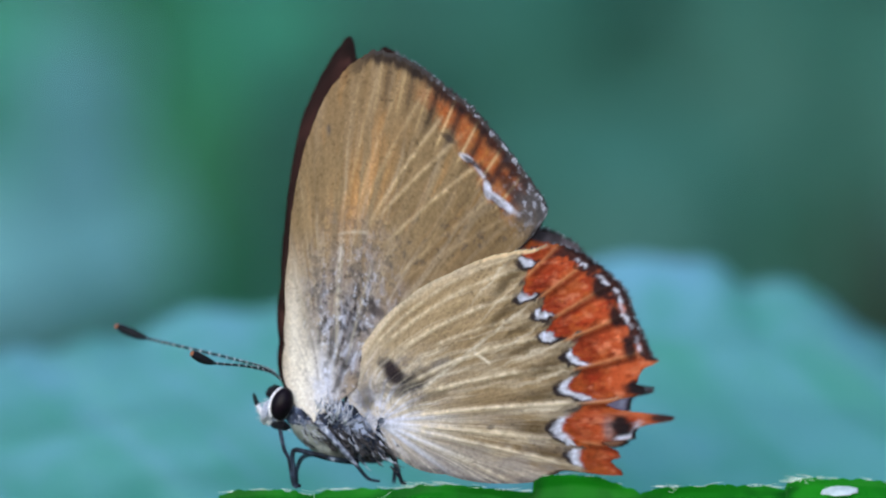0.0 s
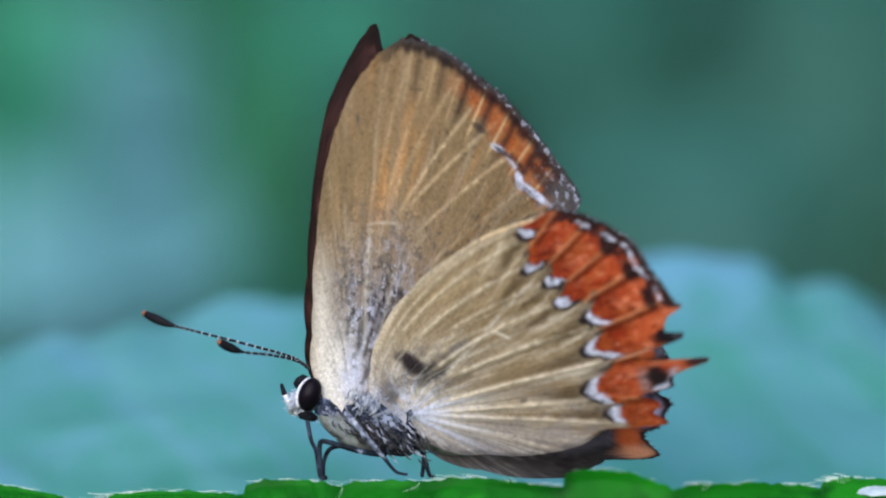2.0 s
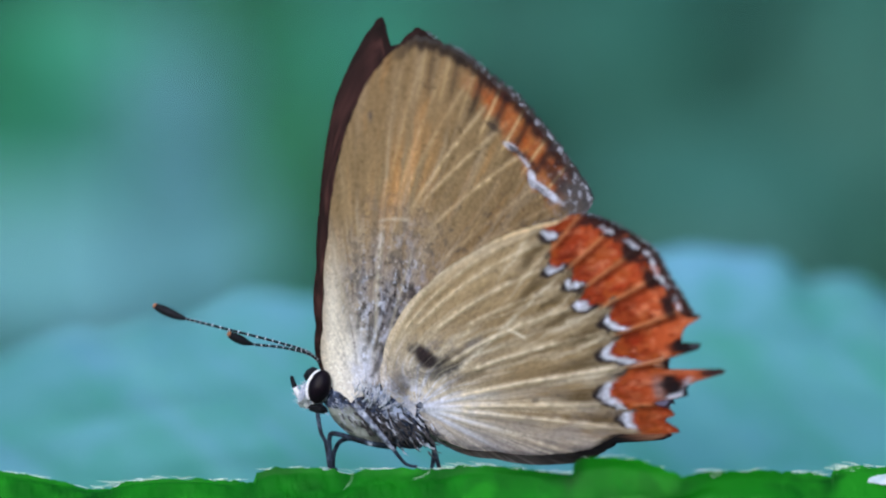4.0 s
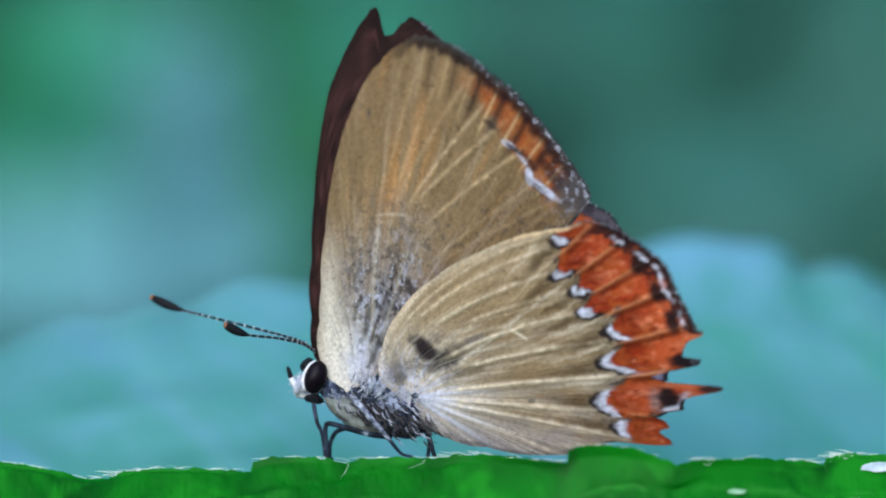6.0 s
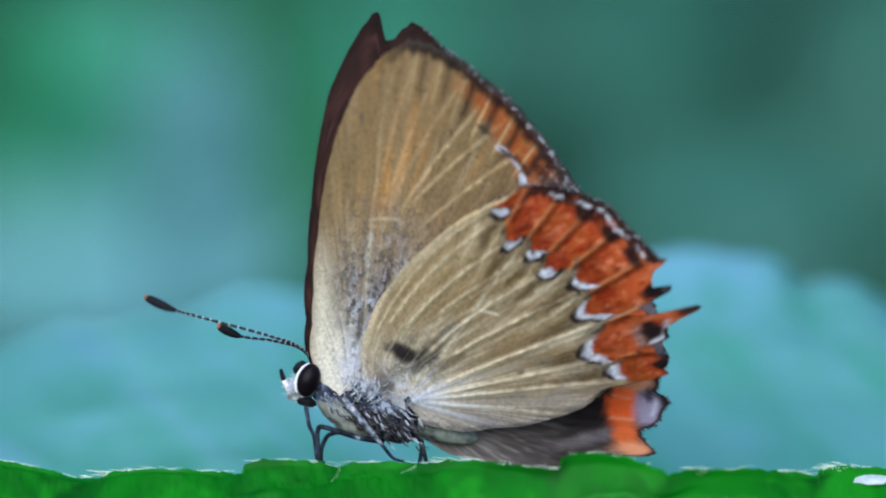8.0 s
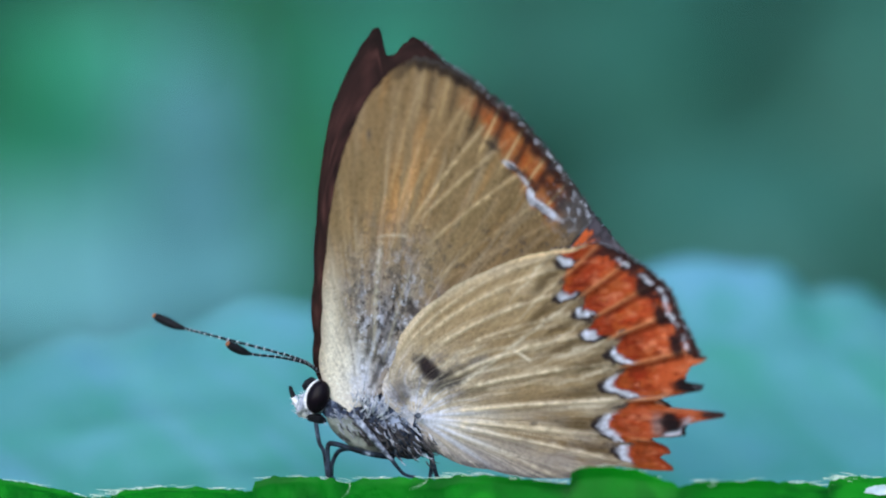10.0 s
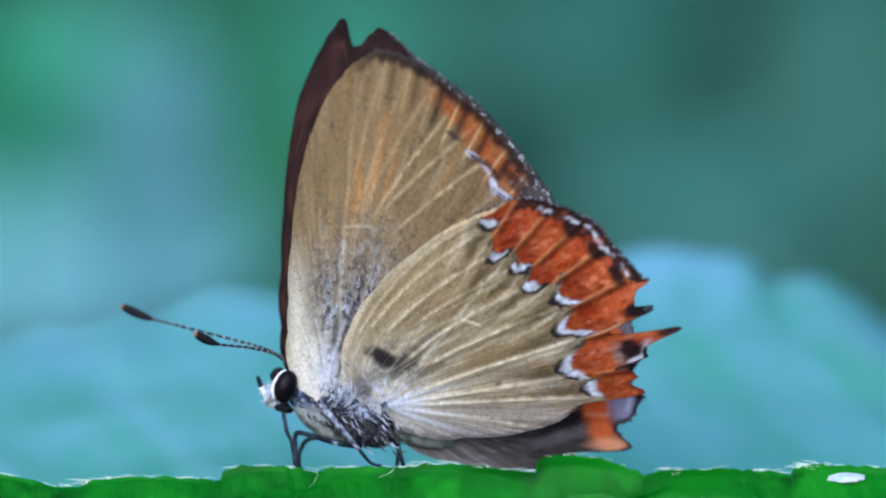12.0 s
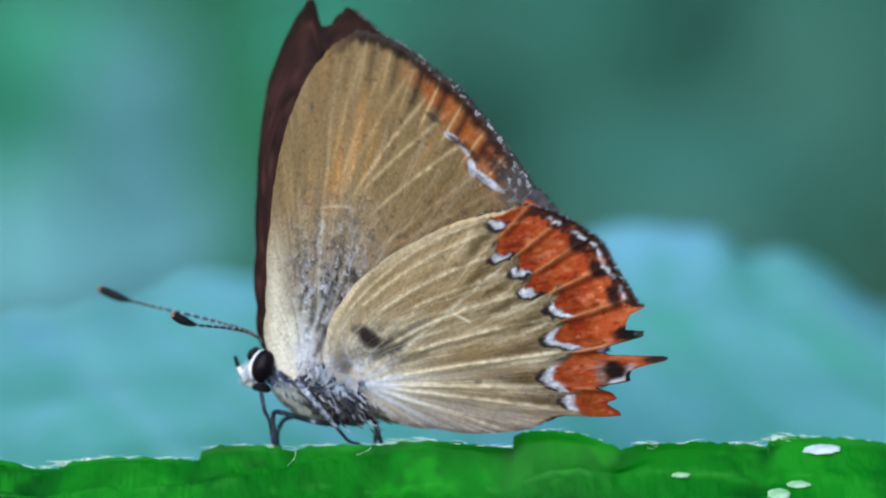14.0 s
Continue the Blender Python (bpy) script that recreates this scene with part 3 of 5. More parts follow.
    # dark corner with a pale crescent on its inner side
    p.dab((336, 376), 40, 12, -50, C_BLACK * 1.5, 0.75, 0.6)
    p.dab((296, 392), 16, 7, -40, C_BLACK * 1.5, 0.6, 0.5)
    p.dab((378, 338), 34, 44, 40, C_GREY * 0.42, 0.9, 0.6)
    p.lay(C_WHITE * 0.8, 0.7 * sstep(0.12, 0.4, fbm(x / 9, y / 9, 29)) * np.exp(-((x - 372) / 40) ** 2 - ((y - 360) / 45) ** 2))
    p.dab((318, 352), 32, 7, -36, C_WHITE, 0.95)
    p.dab((294, 374), 7, 15, 12, C_WHITE, 0.9)
    p.dab((304, 358), 30, 5, -42, C_BLACK * 2, 0.5)
    p.stroke((270, 420), (290, 392), 3.6, C_WHITE * 0.9, 0.75, 0.1, 0.1)
    p.stroke((278, 422), (300, 394), 4.0, C_BLACK * 1.5, 0.6, 0.1, 0.1)
    p.dab((258, 428), 13, 5, -30, C_WHITE, 0.85)
    p.dab((268, 420), 20, 4, -35, C_BLACK, 0.8)
    p.dab((226, 462), 16, 5, -35, C_BLACK * 2, 0.6)
    # fringe
    fr = (1 - sstep(4, 10, d)) * sstep(84, 80, th)
    p.lay(C_GREY * 0.3, fr * 0.7)
    p.lay(C_WHITE, 0.7 * fr * sstep(0.1, 0.4, fbm(th * 1.6, r / 6, 12)) * sstep(74, 62, th))
    return p


def hind_paint(x, y, th, d):
    """Underside of the hindwing."""
    p = Paint(x, y, C_TAN * 0.76)
    r = np.hypot(x, y)
    # lines of flow that run with the curved front edge
    tc = np.interp(r, (0, 70, 110, 165, 232, 308, 382, 450, 540), (150, 140, 113, 91, 73, 59.5, 51, 46.5, 45))
    w = np.where(th > 0, th * 48 / tc, th)
    tw = w + 0.6 * fbm(x / 45, y / 45, 81)
    p.lay(C_CREAM * 0.92, 0.06 + 0.6 * fbm(tw * 0.3, r / 110, 31))
    p.lay(C_TAN2 * 0.95, 0.6 * sstep(-0.3, 0.5, fbm(tw * 0.25, r / 120, 34)) * sstep(90, 200, r))
    p.lay(C_CREAM * np.array([0.92, 0.94, 1.0]), 0.75 * np.exp(-(r / 105) ** 2))
    p.lay(C_WHITE * 1.05, 0.75 * np.exp(-((r - 30) / 66) ** 2) * sstep(-0.1, 0.35, fbm(tw * 0.5, r / 60, 37)))
    p.lay(C_GREY * 0.7, 0.6 * np.exp(-(r / 90) ** 2) * sstep(0.1, 0.4, fbm(x / 9, y / 9, 48)))
    p.lay(C_CREAM, 0.6 * sstep(42, 46.5, w) * sstep(40, 120, r))
    low = sstep(14, -12, th)
    p.lay(C_CREAM * np.array([0.92, 0.77, 0.58]), 0.38 * sstep(16, 36, w) * sstep(70, 150, r) * (0.75 + 0.5 * fbm(tw * 0.3, r / 90, 95)))
    p.lay(C_TAN2 * np.array([0.9, 0.9, 0.88]), 0.45 * sstep(4, -12, th) * sstep(110, 220, r))
    p.lay(C_CREAM * np.array([1.0, 1.0, 1.02]), 0.35 * low * sstep(-0.3, 0.3, fbm(tw * 0.5, r / 120, 38)))
    p.lay(C_GREY * 1.1, 0.45 * low * sstep(-0.2, 0.4, fbm(x / 60, y / 26, 35)) * sstep(60, 150, r))
    # grey paints in the shade of the lower part, which curves away
    p.lay(C_GREY * 0.95, 0.55 * sstep(-8, -30, th) * sstep(40, 120, r))
    p.lay(C_GREY * 1.1, 0.6 * sstep(-16, -30, th) * (0.7 + 0.6 * fbm(th * 0.4, r / 40, 33)))
    p.lay(C_GREY * 0.45, 0.75 * sstep(-19, -24, th) * (1 - sstep(8, 26, d + 12 * fbm(x / 20, y / 8, 53))))
    # greyish dusting near the root, dark dot and smudge
    p.lay(C_GREY * 0.9, 0.55 * np.exp(-((x - 60) / 60) ** 2 - ((y - 80) / 42) ** 2) * sstep(-0.1, 0.4, fbm(x / 12, y / 9, 36)))
    p.lay(C_WHITE * 0.95, 0.8 * np.exp(-((x + 12) / 30) ** 2 - ((y - 22) / 40) ** 2) * sstep(-0.3, 0.2, fbm(x / 12, y / 16, 55)))
    p.dab((-20, 48), 17, 24, -20, C_GREY * 0.6, 0.7, 0.7)
    p.dab((-16, 30), 10, 12, 0, C_GREY * 0.3, 0.6, 0.7)
    p.lay(C_GREY * 0.4, 0.7 * np.exp(-((x - 45) / 60) ** 2 - ((y - 62) / 34) ** 2) * sstep(0.05, 0.35, fbm(x / 11, y / 11, 56)))
    p.dab((30, 90), 15, 21, 30, C_BLACK * 2.2, 0.98, 0.5)
    p.dab((40, 74), 17, 11, 40, C_BLACK * 2, 0.95, 0.55)
    p.dab((14, 104), 8, 10, 0, C_GREY * 0.3, 0.7, 0.7)
    p.dab((68, 66), 27, 16, 15, C_GREY * 0.14, 0.95, 0.5)
    p.dab((44, 52), 16, 10, 30, C_GREY * 0.25, 0.75, 0.6)
    p.dab((98, 82), 30, 12, 20, C_TAN2 * 0.42, 0.65, 0.7)
    p.dab((104, 44), 40, 9, 18, C_TAN2 * 0.42, 0.55, 0.7)
    p.dab((122, 96), 22, 9, 25, C_GREY * 0.7, 0.6, 0.7)
    for a in (3, -6.8, -13.5, -24, -36):
        ca, sa = math.cos(radians(a)), math.sin(radians(a))
        p.h += p.stroke((8 * ca, 8 * sa), (190 * ca, 190 * sa), 4.2, C_WHITE * 0.95, 0.85 if a < 10 else 0.5, 0.0, 0.75) * 0.8
    p.dab((205, -16), 6, 4, 0, C_BLACK, 0.6)
    p.dab((345, -68), 10, 4, -10, C_BLACK, 0.6)
    # veins, bent like the front edge
    for a, b0, wv, al in ((46.8, 90, 5, .55), (42.5, 110, 3, .45), (38.8, 120, 3.4, .55), (32.2, 120, 3.6, .7), (26.5, 150, 3.2, .5), (19.8, 70, 4.0, .8), (12.0, 90, 4.0, .85),
                          (3.0, 40, 4.2, .85), (-6.8, 40, 4.5, .9), (-13.5, 36, 4.5, .7), (-25, 36, 4, .4)):
        q = []
        for rr in (b0, (b0 + 400) / 2, 400):
            an = radians(a * np.interp(rr, (0, 110, 165, 232, 308, 382, 450), (150, 113, 91, 73, 59.5, 51, 46.5)) / 48 if a > 0 else a)
            q.append((rr * math.cos(an), rr * math.sin(an)))
        m = (2 * q[1][0] - (q[0][0] + q[2][0]) / 2, 2 * q[1][1] - (q[0][1] + q[2][1]) / 2)
        c = C_CREAM * np.array([1.06, 1.02, 0.94])
        p.curve((q[0], m, q[2]), wv, c, al * (0.9 if a > 15 else 1.0), 0.15, 0, 8, 1.3)
        # a darker line below puts the vein's shade into the colour
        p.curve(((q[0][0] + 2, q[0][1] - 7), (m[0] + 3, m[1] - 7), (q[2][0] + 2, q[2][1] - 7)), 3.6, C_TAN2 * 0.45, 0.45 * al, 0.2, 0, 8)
    p.curve(((70, 45), (150, 95), (222, 150)), 3.5, C_CREAM * 1.1, 0.6, 0.2, 0.2, 6, 0.8)
    p.stroke((180, 118), (214, 92), 2.8, C_CREAM * 1.1, 0.7, 0.2, 0.2)
    # fine creases, shaded furrows and lit crests painted into the colour
    cr = fbm(tw * 0.7, r / 170, 39)
    p.lay(C_TAN2 * 0.55, 0.3 * sstep(0.12, 0.45, cr) * sstep(60, 120, r) * (0.6 + 0.2 * low))
    p.lay(C_CREAM * 1.1, (0.18 + 0.1 * low) * sstep(0.15, 0.45, -cr) * sstep(40, 90, r))
    p.h += 0.15 * sstep(0.1, 0.5, -cr) * sstep(50, 100, r)
    # a row of crescents and the orange band beyond it
    cells = [(43.6, 3.3, 384, 12), (37.2, 3.6, 338, 32), (30.3, 3.3, 346, 24), (24.1, 3.2, 336, 24), (16.3, 4.1, 362, 30), (8.0, 4.4, 335, 42), (-3.4, 6.0, 318, 44), (-11.0, 3.6, 350, 18)]
    inner = np.full_like(r, 999.0)
    near = np.zeros_like(r)
    thw = th + 0.9 * fbm(x / 16, y / 16, 45)
    for a, wd, ri, dep in cells:
        u = (thw - a) / wd
        q = r - (ri + dep * u * u) + 7 * fbm(x / 12, y / 12, 40)
        inside = np.abs(u) < 1.08
        inner = np.where(inside & ((inner > 900) | (np.abs(u) < np.abs(near))), q, inner)
        near = np.where(inside & (inner == q), u, near)
    on = (inner < 900).astype(float)
    p.lay(C_TAN2 * np.array([0.42, 0.41, 0.35]), on * 0.85 * np.exp(-((inner + 40) / 42) ** 2) * sstep(0.75, 0.1, np.abs(near + 0.15 + 0.2 * fbm(x / 20, y / 20, 83))))
    p.lay(C_CREAM * 0.95, on * 0.4 * np.exp(-((inner + 60) / 60) ** 2) * sstep(0.75, 0.95, np.abs(near)))
    big = sstep(20, 10, thw)
    marked = on * sstep(-14.0, -13.2, thw)
    shape = 0.55 + 0.45 * sstep(-0.5, 0.3, fbm(thw * 0.35, r * 0, 49) * 2)
    p.lay(C_BLACK * 1.5, marked * sstep(-17, -11, inner) * (inner < 20) * (0.2 + 0.78 * sstep(0.75, 0.1, near + 0.25 * fbm(x / 15, y / 15, 47))))
    p.lay(C_BLACK * 1.5, marked * 0.8 * (inner > -4) * (inner < 26) * sstep(0.5, 0.85, np.abs(near)))
    p.lay(C_TAN2 * 0.4, on * 0.6 * np.exp(-((inner + 22) / 12) ** 2) * np.abs(near))
    p.lay(C_RED, on * sstep(12, 18, inner))
    band = on * sstep(12, 19, inner)
    p.lay(C_ORANGE, band * np.clip(0.4 + 0.8 * fbm(tw * 0.6, r / 50, 41) + 0.3 * sstep(60, 110, inner) + 0.2 * sstep(0.3, 1, near), 0, 0.85))
    p.lay(C_ORANGE * np.array([1.3, 1.5, 1.8]), band * 0.6 * sstep(0.15, 0.5, fbm(tw * 1.4, r / 24, 42)))
    p.lay(np.array(lin(212, 128, 92)), band * 0.4 * sstep(0.05, 0.4, fbm(x / 22, y / 14, 87)) * sstep(20, 45, inner))
    p.lay(C_RED * 0.45, band * 0.5 * sstep(0.15, 0.5, fbm(tw * 1.2, r / 34, 43)))
    p.lay(C_RED * 0.46, band * 0.8 * np.exp(-((inner - 32) / 34) ** 2) * (0.75 + 0.6 * fbm(x / 14, y / 14, 74)))
    p.lay(C_RUST * np.array([0.75, 0.72, 0.8]), band * 0.6 * sstep(0.45, 0.95, np.abs(near)))
    p.lay(C_RED * 0.28, band * 0.6 * sstep(0.18, 0.5, fbm(tw * 0.5, r / 26, 97)))
    p.lay(np.array(lin(236, 150, 112)), band * 0.45 * sstep(0.2, 0.5, fbm(x / 26, y / 12, 98)) * sstep(30, 60, inner))
    p.lay(C_RUST * 0.9, band * 0.5 * sstep(0.05, 0.4, fbm(x / 26, y / 18, 75)))
    p.lay(C_RUST * 0.55, band * 0.5 * sstep(1.0, -3.0, th) * (0.7 + 0.7 * fbm(x / 18, y / 18, 96)))
    p.lay(C_BLACK, on * 0.6 * np.exp(-((inner - 15) / 3.5) ** 2) * sstep(0.15, 0.8, np.abs(near)))
    p.lay(C_WHITE * (0.82 + 0.25 * vnoise(x / 5, y / 5, 88))[..., None], marked * np.exp(-((inner - 5 - 3 * big) / (3 + 3 * big + 7 * shape * np.clip(1.1 - 1.3 * np.abs(near + 0.25), 0, 1))) ** 4) * sstep(0.62 + 0.3 * big, 0.42 + 0.2 * big, np.abs(near + 0.22 + 0.2 * fbm(x / 10, y / 10, 73))))
    for a in (40.2, 33.7, 27.2, 20.4, 12.3, 3.1, -7.2):
        ca, sa = math.cos(radians(a)), math.sin(radians(a))
        # dark stroke on the lower side paints the vein's shade
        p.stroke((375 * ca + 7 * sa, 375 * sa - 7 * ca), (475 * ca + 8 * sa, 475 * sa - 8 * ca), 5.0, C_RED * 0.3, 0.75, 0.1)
        p.h += p.stroke((360 * ca, 360 * sa), (490 * ca, 490 * sa), 2.6, C_ORANGE * np.array([1.0, 2.0, 3.0]), 0.8, 0.15) * 1.2
    # black and white marginal marks
    up = sstep(9.2, 10.5, th) * sstep(41.5, 38, th)
    ragged = fbm(th * 0.45, d / 40, 44)
    p.lay(C_BLACK * 1.2, up * (1 - sstep(16, 26, d + 26 * ragged)) * 0.92)
    for a, rr, rx, ry in ((13.6, 470, 18, 11), (20.6, 468, 20, 12), (27.6, 464, 18, 13)):
        p.dab((rr * math.cos(radians(a)), rr * math.sin(radians(a))), rx, ry, a + 80, C_BLACK, 0.95, 0.5)
    line = sstep(11.5, 13.5, th) * sstep(31, 29, th) * (0.35 + 0.65 * sstep(-0.3, 0.0, fbm(th * 0.4, r * 0, 46))) + sstep(32.5, 33.2, th) * sstep(36, 35, th)
    p.lay(C_WHITE, up * np.exp(-((d - 15 - 7 * ragged) / 3.4) ** 2) * np.clip(line, 0, 1) * 0.95 * sstep(-0.5, -0.1, fbm(th * 0.9, r / 30, 84)))
    p.lay(C_BLACK, up * (1 - sstep(3, 8, d)) * 0.7)
    p.lay(C_CREAM * np.array([0.95, 0.8, 0.6]), sstep(41.5, 43, th) * (1 - sstep(7, 13, d)) * sstep(300, 360, r) * 0.85)
    # spot by the tail, dark tips
    p.dab((414, -24), 11, 19, 0, C_GREY * 0.8, 0.7, 0.6)
    p.dab((436, -20), 17, 18, 20, C_BLACK, 0.98, 0.35)
    p.stroke((424, -40), (448, -34), 5, C_BLACK, 0.9)
    p.dab((446, -32), 16, 12, 30, C_BLACK, 0.8, 0.4)
    p.stroke((428, -42), (450, -39), 3.4, C_WHITE * 0.9, 0.9)
    p.stroke((452, -38), (466, -16), 3.6, C_WHITE * 0.9, 0.9)
    p.lay(C_BLACK, sstep(-4.6, -5.2, th) * sstep(-7, -6.4, th) * (1 - sstep(4, 9, d)) * sstep(405, 415, r))
    p.lay(C_BLACK, sstep(-2.6, -3.4, th) * sstep(-8, -5.5, th) * (1 - sstep(5, 11, d)) * sstep(400, 430, r))
    p.dab((512, -9), 24, 9, 0, C_BLACK * 2, 0.95)
    p.stroke((462, 8), (525, -6), 3.0, C_BLACK * 2, 0.7, 0.3)
    p.dab((482, 41), 40, 15, -8, C_BLACK, 1.0)
    p.dab((490, 38), 9, 6, -25, C_WHITE, 0.9)
    p.lay(C_BLACK, sstep(7.4, 6.0, th) * sstep(2.0, 3.0, th) * (1 - sstep(10, 22, d)) * sstep(420, 440, r) * 0.95)
    p.lay(C_RED * 0.4, sstep(-6, -8, th) * (1 - sstep(4, 16, d)) * sstep(380, 400, r) * 0.7)
    p.lay(C_BLACK, sstep(-14.2, -15.2, th) * sstep(-22, -17, th) * (1 - sstep(4, 13, d)) * 0.9)
    return p


FORE = [(36, 60), (37.2, 315), (38, 470), (39.6, 520), (42.1, 530), (48.9, 541), (56.1, 559), (62, 578), (67.9, 592), (73.8, 612), (78, 622), (81.2, 621), (85.2, 588),
        (89.1, 535), (93.5, 455), (97.4, 376), (102.6, 280), (111.5, 187), (121.4, 136), (152, 72), (180, 42), (240, 26)]
FORE_TORN = [(36, 60), (37.2, 315), (38, 470), (39.6, 520), (42.1, 530), (48.9, 541), (56.1, 557), (62, 573), (67.9, 590), (73.8, 619), (77.6, 645), (79.2, 656), (80.4, 648), (82.2, 618), (83.6, 610),
             (84.2, 635), (84.7, 665), (85.3, 668), (86, 662), (88.2, 622), (90.9, 572), (93.5, 524), (97.3, 427), (101.7, 330), (108.4, 236), (122.4, 146), (150, 80), (180, 42), (240, 26)]
HIND = [(-75, 50), (-61.6, 72), (-38.5, 152), (-26.9, 250), (-21.7, 302), (-18, 326), (-15.4, 350), (-14.4, 416), (-13.5, 447), (-12.5, 440), (-11.0, 420), (-9.6, 440), (-8.4, 432), (-7.0, 402), (-6.5, 405), (-6.1, 440), (-5.4, 462),
        (-4.0, 459), (-2.9, 468), (-2.3, 482), (-1.95, 506), (-1.7, 527), (-0.75, 529), (-0.35, 500), (0.2, 462), (1.0, 430), (2.1, 408), (3.1, 430), (3.5, 455), (3.75, 494), (5.2, 500), (5.6, 470), (6.5, 470),
        (8.9, 480), (9.4, 505), (9.9, 515), (10.6, 506), (13.3, 501), (18.9, 497), (24.9, 501), (29.3, 491), (35.7, 472), (40.6, 452), (42.2, 440), (43.4, 420), (47.2, 388), (50.4, 364), (59.4, 294),
        (73.2, 218), (91, 152), (113.3, 99), (143, 64), (180, 40), (250, 30)]
HIND_FAR = [(-75, 52), (-62, 78), (-40, 166), (-28.6, 264), (-23.6, 312), (-19.5, 332), (-16, 352)] + [(-14.4, 400), (-13.2, 430), (-12.2, 438), (-10.6, 424), (-9.0, 408), (-7.4, 404), (-6.4, 424), (-4.6, 436), (-2.4, 440), (-0.6, 452), (0.6, 448), (1.8, 428), (3.6, 432), (6, 437), (9, 456)]
HIND_FAR += [(13, 450), (20, 456), (28, 458), (35.7, 466), (41.7, 453), (46.5, 438), (49, 416), (50.2, 378)] + [q for q in HIND if q[0] > 59]


def wing_mesh(name, table, painter, n, m, near=True, stretch=1.0, camber=0.0, wide=1.0, inner_orange=0.0):
    """Two thin leaves of scales on one membrane: patterned outside, dark brown inside. Origin at the wing root."""
    th, rim = polar_outline(table, n)
    rim = soften(rim, max(1, n // 700))
    rim = rim + 2.2 * vnoise(th * 2.0, th * 0, 50) * (rim > 300) + 1.2 * vnoise(th * 6.0, th * 0, 51) * (rim > 300)
    f = 1 - (1 - np.linspace(0.02, 1, m)) ** 1.25
    T, F = np.meshgrid(th, f, indexing="ij")
    R = F * rim[:, None]
    x, y = R * np.cos(np.radians(T)), R * np.sin(np.radians(T))
    D = rim[:, None] - R
    p = painter(x, y, T, D)
    streak = fbm((T + 0.7 * fbm(x / 40, y / 40, 59)) * 1.6, R / 110, 60) + 0.4 * vnoise(x / 5, y / 7, 64)
    speck = vnoise(x / 3.2, y / 3.2, 62)
    dust = sstep(90, 220, R) * sstep(0.45, 0.8, vnoise(x / 4.0, y / 4.0, 65)) * sstep(-0.3, 0.3, fbm(x / 50, y / 50, 69))
    # small highlights on the scales, painted into the colour
    glint = sstep(0.6, 0.85, vnoise(x / 4.5, y / 4.5, 77)) * sstep(-0.1, 0.4, fbm(x / 60, y / 60, 78))
    c = p.c * np.array([0.91, 0.925, 0.95]) * (1 + 0.2 * streak + 0.14 * speck - 0.32 * dust + 0.35 * glint)[..., None]
    wave = 5 * np.sin(np.radians(T) * 3 + 1) * (R / 500) ** 2
    out = -(p.h * 2.0 + 0.45 * streak * sstep(20, 80, R)) + wave - camber * 60 * np.sin(np.pi * np.clip(R / 620, 0, 1))
    out = out + 1.2 * vnoise(x / 30, y / 30, 63)
    sgn = 1 if near else -1
    if not near:
        rimk = (1 - sstep(8, 16, D))[..., None]
        c = c * (1 - rimk) + C_BROWN * 0.6 * rimk
    pts = np.stack([x * wide, sgn * out, y * stretch], -1) * U
    me = grid_mesh(name, pts, c)
    k = 3
    back = pts[::k, ::k] + np.array([0, sgn * 2.6 * U, 0])
    brown = C_BROWN * (1 + 0.9 * streak[::k, ::k] + 0.35 * speck[::k, ::k] + 1.6 * sstep(0.3, 0.6, vnoise(x[::k, ::k] / 9, y[::k, ::k] / 14, 79)))[..., None]
    edge = (1 - sstep(8, 30, D[::k, ::k]))[..., None]
    brown = brown * (1 - 0.5 * edge)
    if inner_orange:
        tk, rk, dk, xk, yk = T[::k, ::k], R[::k, ::k], D[::k, ::k], x[::k, ::k], y[::k, ::k]
        pale = C_GREY * (np.interp(rk, (0, 180, 290, 460), (1.0, 0.8, 0.22, 0.2)) * (1 + 0.7 * fbm(tk * 0.9, rk / 40, 66)))[..., None]
        a = (0.8 * sstep(8, -8, tk))[..., None]
        brown = brown * (1 - a) + pale * a
        # orange band with a dusky margin along the front half
        wob = dk + 16 * fbm(tk * 0.5, rk / 30, 67) - 12 * sstep(24, 34, tk)
        front = sstep(8, 14, tk)
        a = (inner_orange * front * sstep(14, 24, wob) * sstep(74, 54, wob) * (0.7 + 0.3 * sstep(-0.3, 0.3, fbm(tk * 0.9, rk / 60, 68))))[..., None]
        brown = brown * (1 - a) + C_ORANGE * (np.array([2.1, 2.05, 1.75]) * (1 + 0.35 * fbm(tk * 0.6, rk / 26, 82))[..., None]) * a
        a = (0.9 * front * (1 - sstep(12, 24, wob)) * sstep(300, 360, rk) * (0.45 + 0.55 * sstep(-0.3, 0.3, fbm(tk * 0.8, rk / 18, 71))))[..., None]
        brown = brown * (1 - a) + C_GREY * (np.array([1.25, 1.2, 1.4]) * np.interp(tk, (20, 32), (1.0, 0.5))[..., None]) * a
        # hind corner: an orange patch with pale lobes, a lilac spot by the margin, silvery streaks before it
        q = Paint(xk, yk, 0)
        q.c = brown
        lilac, peach = np.array(lin(168, 160, 190)), np.array(lin(240, 168, 128))
        q.dab((330, 0), 46, 62, 0, C_BLACK * 1.6, 0.75, 0.7)
        q.dab((318, -66), 62, 11, 14, C_GREY * np.array([1.35, 1.3, 1.45]), 0.85 * (0.6 + 0.5 * fbm(xk / 16, yk / 6, 96)), 0.6)
        q.dab((390, 31), 36, 15, 0, peach, 0.85, 0.5)
        q.dab((371, -15), 27, 40, 0, C_ORANGE * np.array([2.0, 1.5, 1.0]), 0.98, 0.35)
        q.dab((378, -59), 22, 26, 0, C_ORANGE * np.array([1.45, 1.5, 1.2]), 0.9, 0.5)
